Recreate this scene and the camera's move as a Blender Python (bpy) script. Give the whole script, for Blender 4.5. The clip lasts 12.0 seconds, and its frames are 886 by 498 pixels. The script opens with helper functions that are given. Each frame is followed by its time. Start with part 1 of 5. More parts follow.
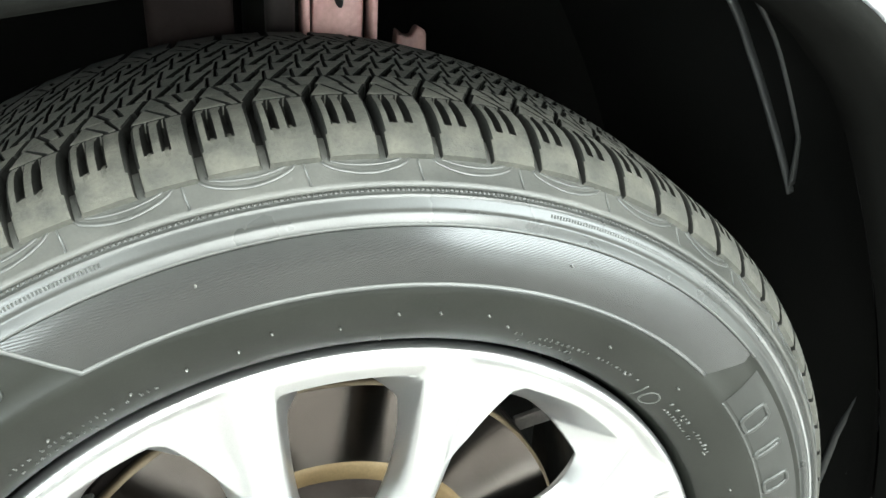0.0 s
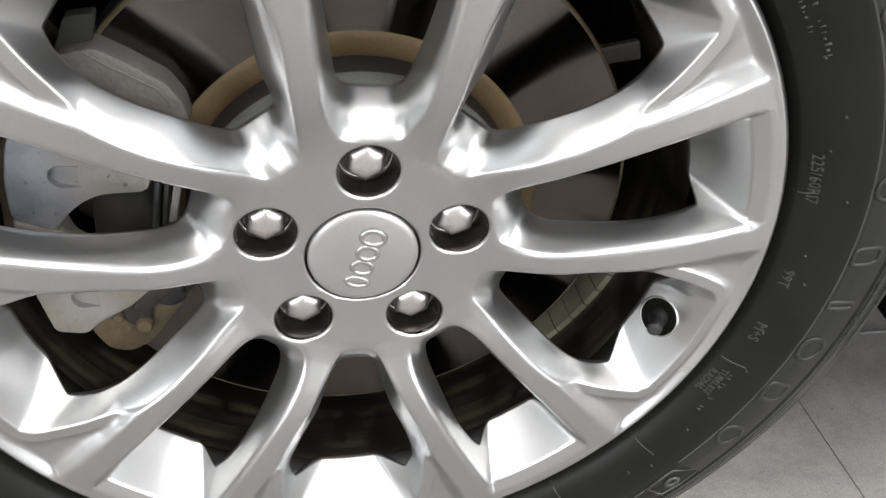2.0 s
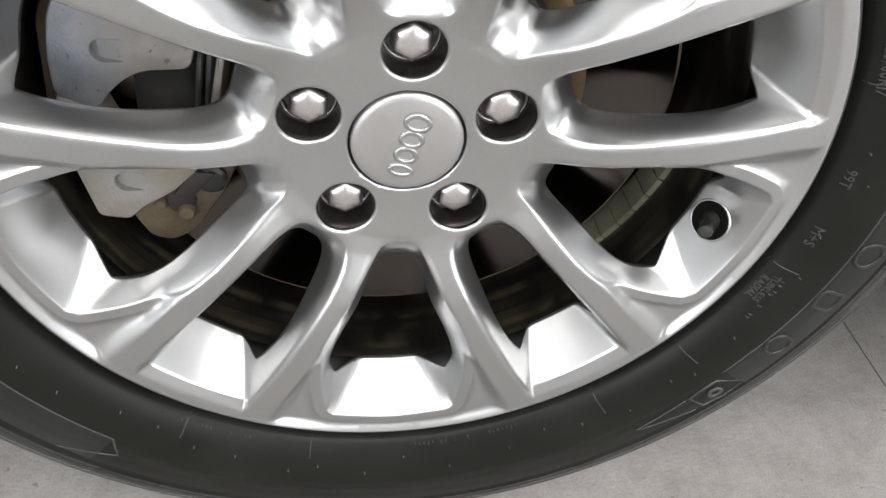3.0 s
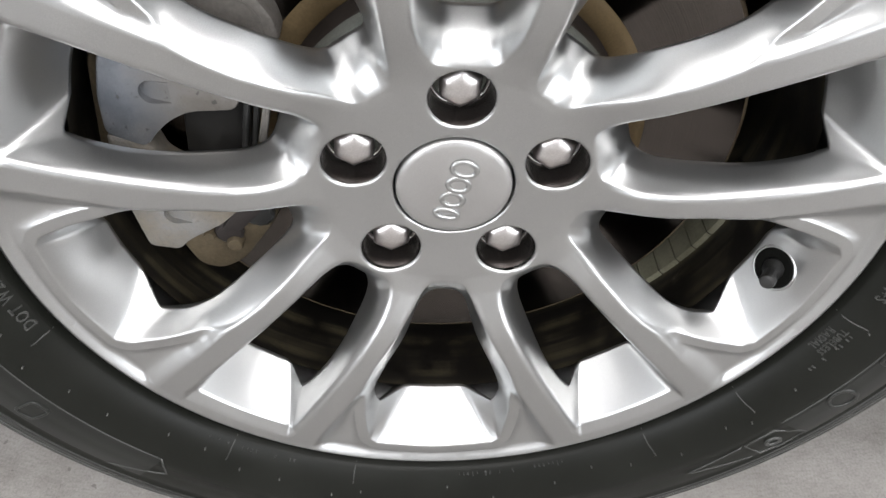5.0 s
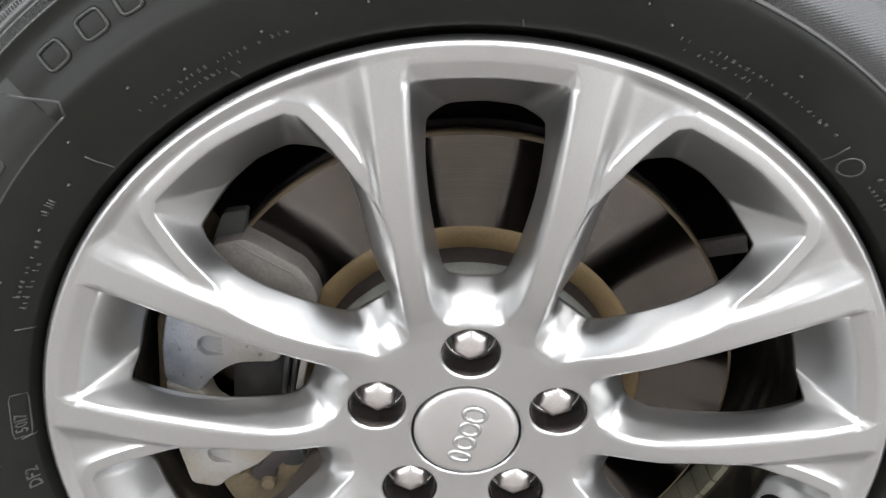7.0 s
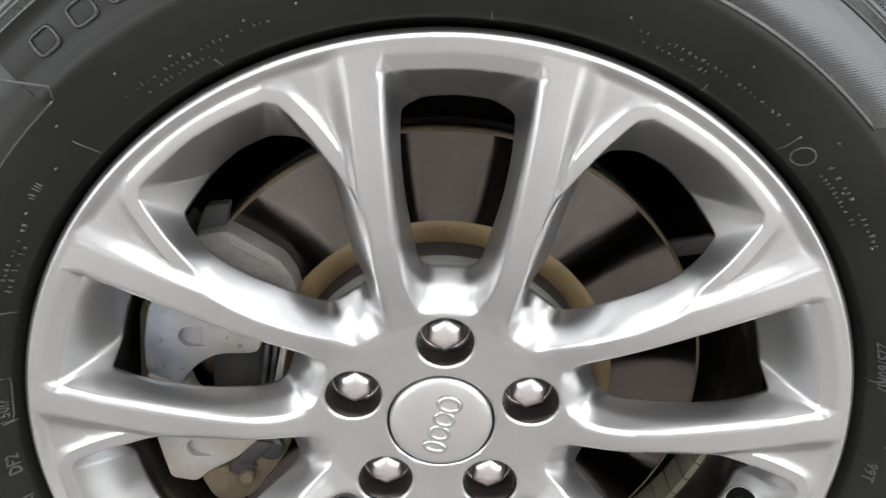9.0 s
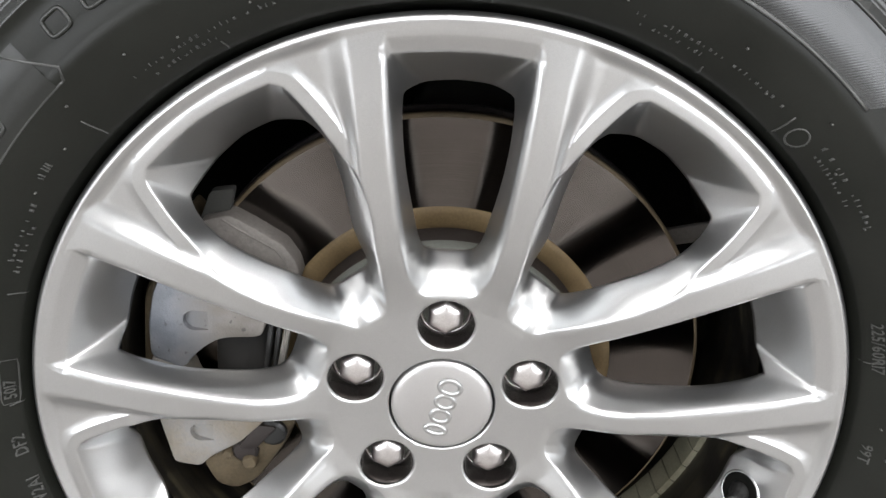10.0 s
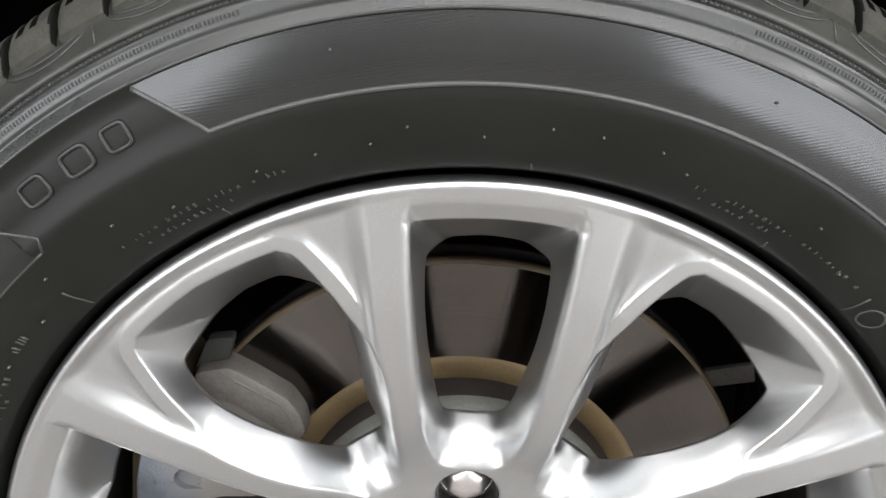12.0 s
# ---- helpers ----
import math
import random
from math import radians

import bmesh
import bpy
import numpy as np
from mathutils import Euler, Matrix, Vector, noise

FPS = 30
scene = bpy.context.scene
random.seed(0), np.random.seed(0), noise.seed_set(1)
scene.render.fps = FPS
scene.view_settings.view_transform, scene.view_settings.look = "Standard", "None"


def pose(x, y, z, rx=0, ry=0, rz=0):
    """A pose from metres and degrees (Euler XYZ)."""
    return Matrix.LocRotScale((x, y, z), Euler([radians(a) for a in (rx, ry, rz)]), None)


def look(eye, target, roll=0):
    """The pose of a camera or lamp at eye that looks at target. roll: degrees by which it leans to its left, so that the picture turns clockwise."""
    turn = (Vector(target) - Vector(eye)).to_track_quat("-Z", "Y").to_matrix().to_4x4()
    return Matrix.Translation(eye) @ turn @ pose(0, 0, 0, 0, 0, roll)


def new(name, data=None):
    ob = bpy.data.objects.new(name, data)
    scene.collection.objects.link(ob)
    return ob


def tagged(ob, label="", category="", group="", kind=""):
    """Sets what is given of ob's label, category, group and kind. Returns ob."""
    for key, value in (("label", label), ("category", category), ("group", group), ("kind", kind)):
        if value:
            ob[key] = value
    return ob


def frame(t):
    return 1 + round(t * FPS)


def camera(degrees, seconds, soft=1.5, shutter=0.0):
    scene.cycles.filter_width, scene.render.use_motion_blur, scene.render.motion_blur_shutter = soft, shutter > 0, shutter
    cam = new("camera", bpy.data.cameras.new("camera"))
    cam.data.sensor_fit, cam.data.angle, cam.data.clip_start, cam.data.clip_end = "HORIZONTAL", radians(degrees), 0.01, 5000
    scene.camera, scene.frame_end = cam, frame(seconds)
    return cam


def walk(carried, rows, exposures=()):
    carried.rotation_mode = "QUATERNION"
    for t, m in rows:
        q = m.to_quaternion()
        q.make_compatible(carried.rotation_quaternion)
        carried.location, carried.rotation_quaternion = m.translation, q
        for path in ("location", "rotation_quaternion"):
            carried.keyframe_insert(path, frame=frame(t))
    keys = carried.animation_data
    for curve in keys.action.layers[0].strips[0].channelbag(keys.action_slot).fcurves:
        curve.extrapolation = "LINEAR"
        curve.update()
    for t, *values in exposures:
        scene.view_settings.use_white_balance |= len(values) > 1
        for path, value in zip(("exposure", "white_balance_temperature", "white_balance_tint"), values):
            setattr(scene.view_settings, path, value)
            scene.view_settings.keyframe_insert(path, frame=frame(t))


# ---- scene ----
cam = camera(56.91, 12.0)
# seconds, eye x y z, yaw, pitch, lean to the left
ROWS = [
    (0, -0.0771, -0.3170, 0.7862, -20.49, -25.10, 3.56),
    (0.5, -0.0667, -0.3130, 0.7544, -16.85, -28.20, 5.20),
    (1, -0.0600, -0.3279, 0.6967, -15.41, -29.97, 6.09),
    (1.5, -0.0540, -0.3263, 0.6580, -15.48, -33.62, 6.62),
    (2, -0.0513, -0.3287, 0.6270, -15.26, -37.45, 7.72),
    (2.5, -0.0533, -0.3367, 0.6009, -13.98, -40.15, 7.68),
    (3, -0.0522, -0.3384, 0.5983, -12.34, -41.90, 7.28),
    (3.5, -0.0560, -0.3356, 0.6271, -9.10, -42.68, 5.61),
    (5.3, -0.0221, -0.3034, 0.6158, -4.66, -44.39, 4.06),
    (5.5, -0.0145, -0.3037, 0.6048, -3.60, -42.57, 3.28),
    (6, -0.0157, -0.3244, 0.6267, -2.45, -33.03, 2.46),
    (6.5, -0.0129, -0.3385, 0.6453, -2.00, -28.96, 2.20),
    (7, -0.0234, -0.3550, 0.6567, -0.83, -27.02, 2.34),
    (8.8, -0.0167, -0.3733, 0.6505, -1.78, -24.71, 2.93),
    (9, -0.0153, -0.3800, 0.6410, -1.60, -24.39, 2.92),
    (9.5, -0.0147, -0.3912, 0.6242, -1.27, -23.80, 2.83),
    (10, -0.0157, -0.3929, 0.6303, -1.59, -23.68, 2.97),
    (10.5, -0.0148, -0.3915, 0.6211, -1.60, -23.96, 2.97),
    (11, -0.0180, -0.3828, 0.6120, -1.83, -23.95, 3.10),
    (11.5, -0.0315, -0.3642, 0.6291, -2.30, -23.63, 3.44),
    (12, -0.0309, -0.3221, 0.6783, -1.64, -22.23, 3.80),
]
EXPOSURES = [(0.0, 1.16, 6300, 0), (0.5, 0.42, 6420, 8), (0.9, 0.00, 6450, 12), (1.5, -0.49, 6480, 13), (2.2, -0.75, 6480, 12), (5.5, -0.78, 6420, 12), (6.0, -0.77, 6420, 12), (6.5, -0.62, 6420, 12), (7.0, -0.46, 6420, 12), (12.0, -0.44, 6420, 12)]
walk(cam, [(t, pose(x, y, z, 90 + pitch, 0, yaw) @ pose(0, 0, 0, 0, 0, lean)) for t, x, y, z, yaw, pitch, lean in ROWS], EXPOSURES)
from mathutils.geometry import delaunay_2d_cdt

# ---- world and light: a closed workshop bay with ceiling panels ----
world = bpy.data.worlds.new("world")
scene.world = world
world.use_nodes = True
world.node_tree.nodes["Background"].inputs["Color"].default_value = (0.9, 0.95, 1.0, 1)
world.node_tree.nodes["Background"].inputs["Strength"].default_value = 0.006

ZC = 0.345          # height of the wheel's axle; the axle runs along y, outer face towards -y


SOUTH, CEILING = -4.2, 3.2   # front wall and ceiling of the bay
ADDED_DOORS, DOOR_TOP = ((-5.7, -1.6), (1.6, 5.7)), 2.4   # two unseen doorways added in the front wall for low front light, x from and to


def area_lamp(name, place, target, sx, sy, watts, colour):
    data = bpy.data.lights.new(name, "AREA")
    data.shape, data.size, data.size_y, data.energy, data.color = "RECTANGLE", sx, sy, watts, colour
    ob = new(name, data)
    ob.matrix_world = look(place, target)
    return ob


PANELS = [(x, -1.70, 1.50, 1.30, w) for x, w in ((-1.55, 24), (0.05, 36), (1.65, 40))] + [(x, -3.2, 1.70, 1.20, w) for x, w in ((-1.75, 62), (0.05, 66), (1.85, 105))]
# end panels added out of view to brighten the side walls
PANELS += [(x, -1.6, 0.80, 1.40, w) for x, w in ((-3.3, 24), (3.3, 80))]
for px, py, sx, sy, w in PANELS:
    area_lamp("panel_light", (px, py, CEILING - 0.04), (px, py + 0.001, 0), sx, sy, w, (1.0, 0.985, 0.965))
# lamps added in the unseen doorways to light the wheel from low in front
for x0, x1 in ADDED_DOORS:
    area_lamp("daylight", ((x0 + x1) / 2, SOUTH + 0.02, DOOR_TOP / 2), ((x0 + x1) / 2, 0, DOOR_TOP / 2), x1 - x0 - 0.1, DOOR_TOP - 0.1, 280, (0.94, 0.975, 1.0))


# ---- materials ----
def nodes_of(name):
    m = bpy.data.materials.new(name)
    m.use_nodes = True
    return m, m.node_tree, m.node_tree.nodes["Principled BSDF"]


def tex_coord(t, scale=(1, 1, 1), rand=False):
    c = t.nodes.new("ShaderNodeTexCoord")
    mp = t.nodes.new("ShaderNodeMapping")
    mp.inputs["Scale"].default_value = scale
    t.links.new(c.outputs["Object"], mp.inputs["Vector"])
    if rand:
        info = t.nodes.new("ShaderNodeObjectInfo")
        mul = t.nodes.new("ShaderNodeMath")
        mul.operation = "MULTIPLY"
        mul.inputs[1].default_value = 40.0
        t.links.new(info.outputs["Random"], mul.inputs[0])
        t.links.new(mul.outputs[0], mp.inputs["Location"])
    return mp.outputs["Vector"]


def noise_tex(t, vec, scale, detail=4.0, rough=0.55):
    n = t.nodes.new("ShaderNodeTexNoise")
    n.inputs["Scale"].default_value, n.inputs["Detail"].default_value, n.inputs["Roughness"].default_value = scale, detail, rough
    t.links.new(vec, n.inputs["Vector"])
    return n.outputs["Fac"]


def ramp(t, fac, stops):
    r = t.nodes.new("ShaderNodeValToRGB")
    el = r.color_ramp.elements
    while len(el) < len(stops):
        el.new(0.5)
    for e, (p, c) in zip(el, stops):
        e.position = p
        e.color = (*c, 1) if len(c) == 3 else c
    t.links.new(fac, r.inputs["Fac"])
    return r.outputs["Color"]


def mix(t, fac, a, b, kind="MIX"):
    m = t.nodes.new("ShaderNodeMix")
    m.data_type, m.blend_type = "RGBA", kind
    for sock, v in ((m.inputs[0], fac), (m.inputs[6], a), (m.inputs[7], b)):
        if isinstance(v, bpy.types.NodeSocket):
            t.links.new(v, sock)
        else:
            sock.default_value = v if isinstance(v, float) else (*v, 1)
    return m.outputs[2]


def scaled(t, fac, lo, hi):
    m = t.nodes.new("ShaderNodeMapRange")
    m.inputs["To Min"].default_value, m.inputs["To Max"].default_value = lo, hi
    m.inputs["From Min"].default_value, m.inputs["From Max"].default_value = 0.3, 0.7
    t.links.new(fac, m.inputs["Value"])
    return m.outputs["Result"]


def bump(t, b, height, strength, dist):
    n = t.nodes.new("ShaderNodeBump")
    n.inputs["Strength"].default_value, n.inputs["Distance"].default_value = strength, dist
    t.links.new(height, n.inputs["Height"])
    t.links.new(n.outputs["Normal"], b.inputs["Normal"])
    return n


def surface(name, c1, c2, rough=(0.4, 0.5), metal=0.0, big=8.0, fine=300.0, bump_s=0.1, bump_d=0.0005, coat=0.0, coat_rough=0.1, rand=False, spec=0.5):
    """Two-scale colour variation, roughness variation and fine relief."""
    m, t, b = nodes_of(name)
    v = tex_coord(t, rand=rand)
    n1, n2 = noise_tex(t, v, big, 5), noise_tex(t, v, fine, 3)
    col = mix(t, scaled(t, n1, 0.0, 1.0), c1, c2)
    col = mix(t, 0.18, col, ramp(t, n2, [(0.3, tuple(0.55 * a for a in c1)), (0.7, tuple(min(1, 1.35 * a) for a in c2))]))
    t.links.new(col, b.inputs["Base Color"])
    t.links.new(scaled(t, n1, *rough), b.inputs["Roughness"])
    b.inputs["Metallic"].default_value = metal
    b.inputs["Specular IOR Level"].default_value = spec
    b.inputs["Coat Weight"].default_value, b.inputs["Coat Roughness"].default_value = coat, coat_rough
    if bump_s:
        bump(t, b, n2, bump_s, bump_d)
    return m


SILVER = surface("silver_wheel_paint", (0.435, 0.439, 0.437), (0.475, 0.479, 0.477), (0.275, 0.31), 0.96, 6.0, 2500.0, 0.03, 0.0001, 0.12, 0.25)
CAP = surface("satin_silver_cap", (0.47, 0.465, 0.46), (0.52, 0.515, 0.51), (0.36, 0.42), 0.92, 20.0, 2500.0, 0.05, 0.0001)
CHROME = surface("chromed_nut", (0.60, 0.575, 0.565), (0.67, 0.645, 0.635), (0.30, 0.38), 1.0, 60.0, 900.0, 0.03, 0.0001)
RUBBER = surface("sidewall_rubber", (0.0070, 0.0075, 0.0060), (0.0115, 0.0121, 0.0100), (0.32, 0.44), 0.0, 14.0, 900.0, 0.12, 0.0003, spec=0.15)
# lighter base colour carries the sheen of the upper sidewall
RUBBER_UP = surface("sheen_grey_upper_sidewall", (0.014, 0.015, 0.014), (0.024, 0.025, 0.023), (0.24, 0.32), 0.0, 14.0, 900.0, 0.12, 0.0003, spec=0.5)
# paler than the sidewall: highlights on moulded edges put into the colour
RUBBER_LINE = surface("highlight_rubber_edge", (0.030, 0.031, 0.029), (0.044, 0.045, 0.042), (0.28, 0.38), 0.0, 14.0, 900.0, 0.1, 0.0002)
# raised print lightened: glints of its sharp edges put into the colour
RUBBER_MARK = surface("highlight_raised_rubber", (0.026, 0.027, 0.025), (0.055, 0.056, 0.052), (0.28, 0.38), 0.0, 40.0, 900.0, 0.1, 0.0002)
RUBBER_GLYPH = surface("raised_word_rubber", (0.014, 0.015, 0.013), (0.022, 0.023, 0.021), (0.28, 0.38), 0.0, 14.0, 900.0, 0.1, 0.0002, spec=0.35)
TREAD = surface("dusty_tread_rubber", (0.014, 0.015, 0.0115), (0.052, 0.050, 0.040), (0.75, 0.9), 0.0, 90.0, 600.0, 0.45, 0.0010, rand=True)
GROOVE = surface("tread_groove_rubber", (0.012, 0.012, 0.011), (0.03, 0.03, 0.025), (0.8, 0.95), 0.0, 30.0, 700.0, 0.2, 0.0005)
# near-black: the shade of the tread grooves is put into this colour
TREAD_CUT = surface("shaded_groove_rubber", (0.0045, 0.0046, 0.0042), (0.0100, 0.0100, 0.0088), (0.8, 0.95), 0.0, 30.0, 700.0, 0.2, 0.0005, spec=0.08)
RUBBER_PANEL = surface("smooth_word_panel_rubber", (0.0095, 0.0102, 0.0090), (0.0160, 0.0168, 0.0150), (0.28, 0.36), 0.0, 14.0, 900.0, 0.12, 0.0003, spec=0.28)
# dusty shoulder rubber, lightened further for the sheen on its curve
RUBBER_SHOULDER = surface("dusty_sheen_shoulder", (0.020, 0.021, 0.019), (0.045, 0.045, 0.040), (0.36, 0.48), 0.0, 24.0, 700.0, 0.2, 0.0004)
ARM_PAINT = surface("dark_arm_paint", (0.0070, 0.0048, 0.0044), (0.014, 0.0100, 0.009), (0.7, 0.85), 0.0, 30.0, 300.0, 0.2, 0.0005, spec=0.06)
EAR_PRIMER = surface("brownish_pink_primer", (0.14, 0.075, 0.065), (0.26, 0.15, 0.13), (0.55, 0.7), 0.1, 60.0, 300.0, 0.3, 0.0006)
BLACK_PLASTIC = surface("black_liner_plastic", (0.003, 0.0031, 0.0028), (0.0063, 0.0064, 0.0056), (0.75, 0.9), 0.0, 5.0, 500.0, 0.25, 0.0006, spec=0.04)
LINER_RIB = surface("pale_liner_edge", (0.012, 0.0125, 0.012), (0.024, 0.025, 0.024), (0.45, 0.55), 0.0, 20.0, 500.0, 0.2, 0.0005)
BORE = surface("dark_bore_metal", (0.085, 0.075, 0.07), (0.13, 0.12, 0.115), (0.16, 0.26), 0.9, 40.0, 700.0, 0.1, 0.0002)
BLACK = surface("black_rubber", (0.008, 0.008, 0.008), (0.014, 0.014, 0.013), (0.35, 0.5), 0.0, 20.0, 600.0, 0.1, 0.0003)
BODY = surface("silver_body_paint", (0.55, 0.56, 0.57), (0.58, 0.59, 0.60), (0.25, 0.3), 0.7, 3.0, 1500.0, 0.02, 0.0001, 0.8, 0.04)
CAST_BROWN = surface("brown_stained_aluminium", (0.26, 0.263, 0.265), (0.21, 0.172, 0.12), (0.45, 0.6), 0.4, 22.0, 420.0, 0.5, 0.0012)
CAST_DIRTY = surface("dirty_cast_iron", (0.055, 0.041, 0.023), (0.125, 0.097, 0.058), (0.6, 0.8), 0.25, 40.0, 420.0, 0.4, 0.001)
# nib tips are pale because their glint is put into the colour
NIB = surface("highlight_rubber_tip", (0.05, 0.05, 0.047), (0.14, 0.14, 0.13), (0.4, 0.5), 0.0, 900.0, 2000.0, 0.0)
CAST_GREY = surface("dull_iron_carrier", (0.105, 0.096, 0.086), (0.165, 0.153, 0.140), (0.5, 0.65), 0.3, 60.0, 420.0, 0.5, 0.0010)
CAST_STAIN = surface("stained_cast_aluminium", (0.18, 0.165, 0.145), (0.26, 0.245, 0.225), (0.5, 0.65), 0.4, 40.0, 420.0, 0.5, 0.0010)
GOLD = surface("coated_disc_edge", (0.098, 0.066, 0.029), (0.150, 0.105, 0.050), (0.55, 0.7), 0.3, 40.0, 600.0, 0.2, 0.0005)
DISC_EDGE = surface("rusty_disc_edge", (0.060, 0.043, 0.024), (0.110, 0.082, 0.048), (0.6, 0.75), 0.2, 60.0, 600.0, 0.2, 0.0005)
HAT = surface("disc_hat", (0.135, 0.142, 0.128), (0.20, 0.21, 0.19), (0.5, 0.6), 0.4, 30.0, 500.0, 0.2, 0.0005)
WEIGHT = surface("coated_balance_weight", (0.155, 0.148, 0.102), (0.215, 0.206, 0.148), (0.45, 0.6), 0.3, 60.0, 500.0, 0.1, 0.0003)
PINK_STEEL = surface("primed_strut_bracket", (0.36, 0.20, 0.185), (0.46, 0.275, 0.25), (0.5, 0.6), 0.1, 30.0, 300.0, 0.2, 0.0005)
DARK_STEEL = surface("dark_steel", (0.022, 0.018, 0.017), (0.042, 0.035, 0.032), (0.45, 0.6), 0.4, 30.0, 300.0, 0.2, 0.0005)
WHITE_WALL = surface("white_wall_paint", (0.72, 0.72, 0.715), (0.78, 0.78, 0.775), (0.6, 0.7), 0.0, 1.5, 120.0, 0.1, 0.001)
WALL = surface("painted_wall", (0.40, 0.402, 0.402), (0.46, 0.462, 0.462), (0.6, 0.7), 0.0, 1.5, 120.0, 0.1, 0.001)
CEIL = surface("ceiling_paint", (0.22, 0.22, 0.22), (0.26, 0.26, 0.26), (0.7, 0.8), 0.0, 1.5, 120.0, 0.1, 0.001)


def concrete():
    m, t, b = nodes_of("polished_concrete")
    v = tex_coord(t)
    n0, n1, n2, n3, n4 = noise_tex(t, v, 2.6, 6, 0.65), noise_tex(t, v, 26.0, 10, 0.8), noise_tex(t, v, 420.0, 4, 0.7), noise_tex(t, v, 120.0, 2), noise_tex(t, v, 60.0, 3)
    n5 = noise_tex(t, v, 9.0, 8, 0.7)
    col = mix(t, scaled(t, n0, 0, 1), (0.240, 0.226, 0.211), (0.320, 0.303, 0.286))
    col = mix(t, 0.55, col, ramp(t, n5, [(0.38, (0.175, 0.159, 0.142)), (0.5, (0.29, 0.275, 0.259)), (0.62, (0.385, 0.369, 0.352))]))
    col = mix(t, 0.55, col, ramp(t, n1, [(0.36, (0.140, 0.127, 0.114)), (0.5, (0.30, 0.285, 0.269)), (0.64, (0.42, 0.405, 0.389))]))
    col = mix(t, 0.32, col, ramp(t, n2, [(0.33, (0.16, 0.15, 0.14)), (0.5, (0.36, 0.345, 0.325)), (0.7, (0.52, 0.50, 0.48))]))
    col = mix(t, ramp(t, n3, [(0.25, (0.6, 0.6, 0.6)), (0.30, (0, 0, 0))]), col, (0.11, 0.10, 0.09))
    col = mix(t, ramp(t, n4, [(0.72, (0, 0, 0)), (0.78, (0.5, 0.5, 0.5))]), col, (0.60, 0.585, 0.56))
    t.links.new(col, b.inputs["Base Color"])
    t.links.new(scaled(t, n1, 0.5, 0.7), b.inputs["Roughness"])
    bump(t, b, n2, 0.3, 0.0010)
    return m


def machined():
    """Turned brake disc face: rings of tool marks and a circular sheen."""
    m, t, b = nodes_of("machined_disc_face")
    c = t.nodes.new("ShaderNodeTexCoord")
    sep = t.nodes.new("ShaderNodeSeparateXYZ")
    t.links.new(c.outputs["Object"], sep.inputs[0])
    comb = t.nodes.new("ShaderNodeCombineXYZ")
    t.links.new(sep.outputs["X"], comb.inputs["X"])
    t.links.new(sep.outputs["Z"], comb.inputs["Y"])
    ln = t.nodes.new("ShaderNodeVectorMath")
    ln.operation = "LENGTH"
    t.links.new(comb.outputs[0], ln.inputs[0])
    c2 = t.nodes.new("ShaderNodeCombineXYZ")
    t.links.new(ln.outputs["Value"], c2.inputs["X"])
    rings = noise_tex(t, c2.outputs[0], 1500.0, 3, 0.7)
    n1 = noise_tex(t, c.outputs["Object"], 25.0, 4)
    col = mix(t, scaled(t, n1, 0, 1), (0.062, 0.054, 0.048), (0.102, 0.090, 0.082))
    col = mix(t, 0.35, col, ramp(t, rings, [(0.33, (0.038, 0.032, 0.027)), (0.67, (0.18, 0.163, 0.148))]))
    t.links.new(col, b.inputs["Base Color"])
    b.inputs["Metallic"].default_value = 1.0
    b.inputs["Roughness"].default_value = 0.20
    b.inputs["Anisotropic"].default_value = 1.0
    b.inputs["Anisotropic Rotation"].default_value = 0.25
    tg = t.nodes.new("ShaderNodeTangent")
    tg.direction_type, tg.axis = "RADIAL", "Y"
    t.links.new(tg.outputs["Tangent"], b.inputs["Tangent"])
    bump(t, b, rings, 0.12, 0.0002)
    return m


def caliper_cast():
    """Rough cast aluminium, bluish and pitted on its outer side, stained tan towards the hub."""
    m, t, b = nodes_of("cast_aluminium_caliper")
    v = tex_coord(t)
    sep = t.nodes.new("ShaderNodeSeparateXYZ")
    t.links.new(v, sep.inputs[0])
    n1, n2, n3 = noise_tex(t, v, 60.0, 5), noise_tex(t, v, 800.0, 3), noise_tex(t, v, 190.0, 2)
    wob = t.nodes.new("ShaderNodeMath")
    wob.operation = "MULTIPLY_ADD"
    wob.inputs[1].default_value = 0.03
    t.links.new(n1, wob.inputs[0])
    t.links.new(sep.outputs["X"], wob.inputs[2])
    reach = t.nodes.new("ShaderNodeMapRange")
    reach.inputs["From Min"].default_value, reach.inputs["From Max"].default_value = -0.152, -0.122
    t.links.new(wob.outputs[0], reach.inputs["Value"])
    grey = mix(t, scaled(t, n1, 0, 1), (0.145, 0.157, 0.178), (0.245, 0.255, 0.275))
    tan = mix(t, scaled(t, n1, 0, 1), (0.265, 0.252, 0.238), (0.19, 0.17, 0.148))
    col = mix(t, reach.outputs[0], grey, tan)
    col = mix(t, ramp(t, n3, [(0.26, (0.7, 0.7, 0.7)), (0.33, (0, 0, 0))]), col, (0.08, 0.078, 0.076))
    t.links.new(col, b.inputs["Base Color"])
    b.inputs["Metallic"].default_value = 0.55
    t.links.new(scaled(t, n2, 0.30, 0.5), b.inputs["Roughness"])
    bump(t, b, n2, 0.28, 0.0009)
    return m


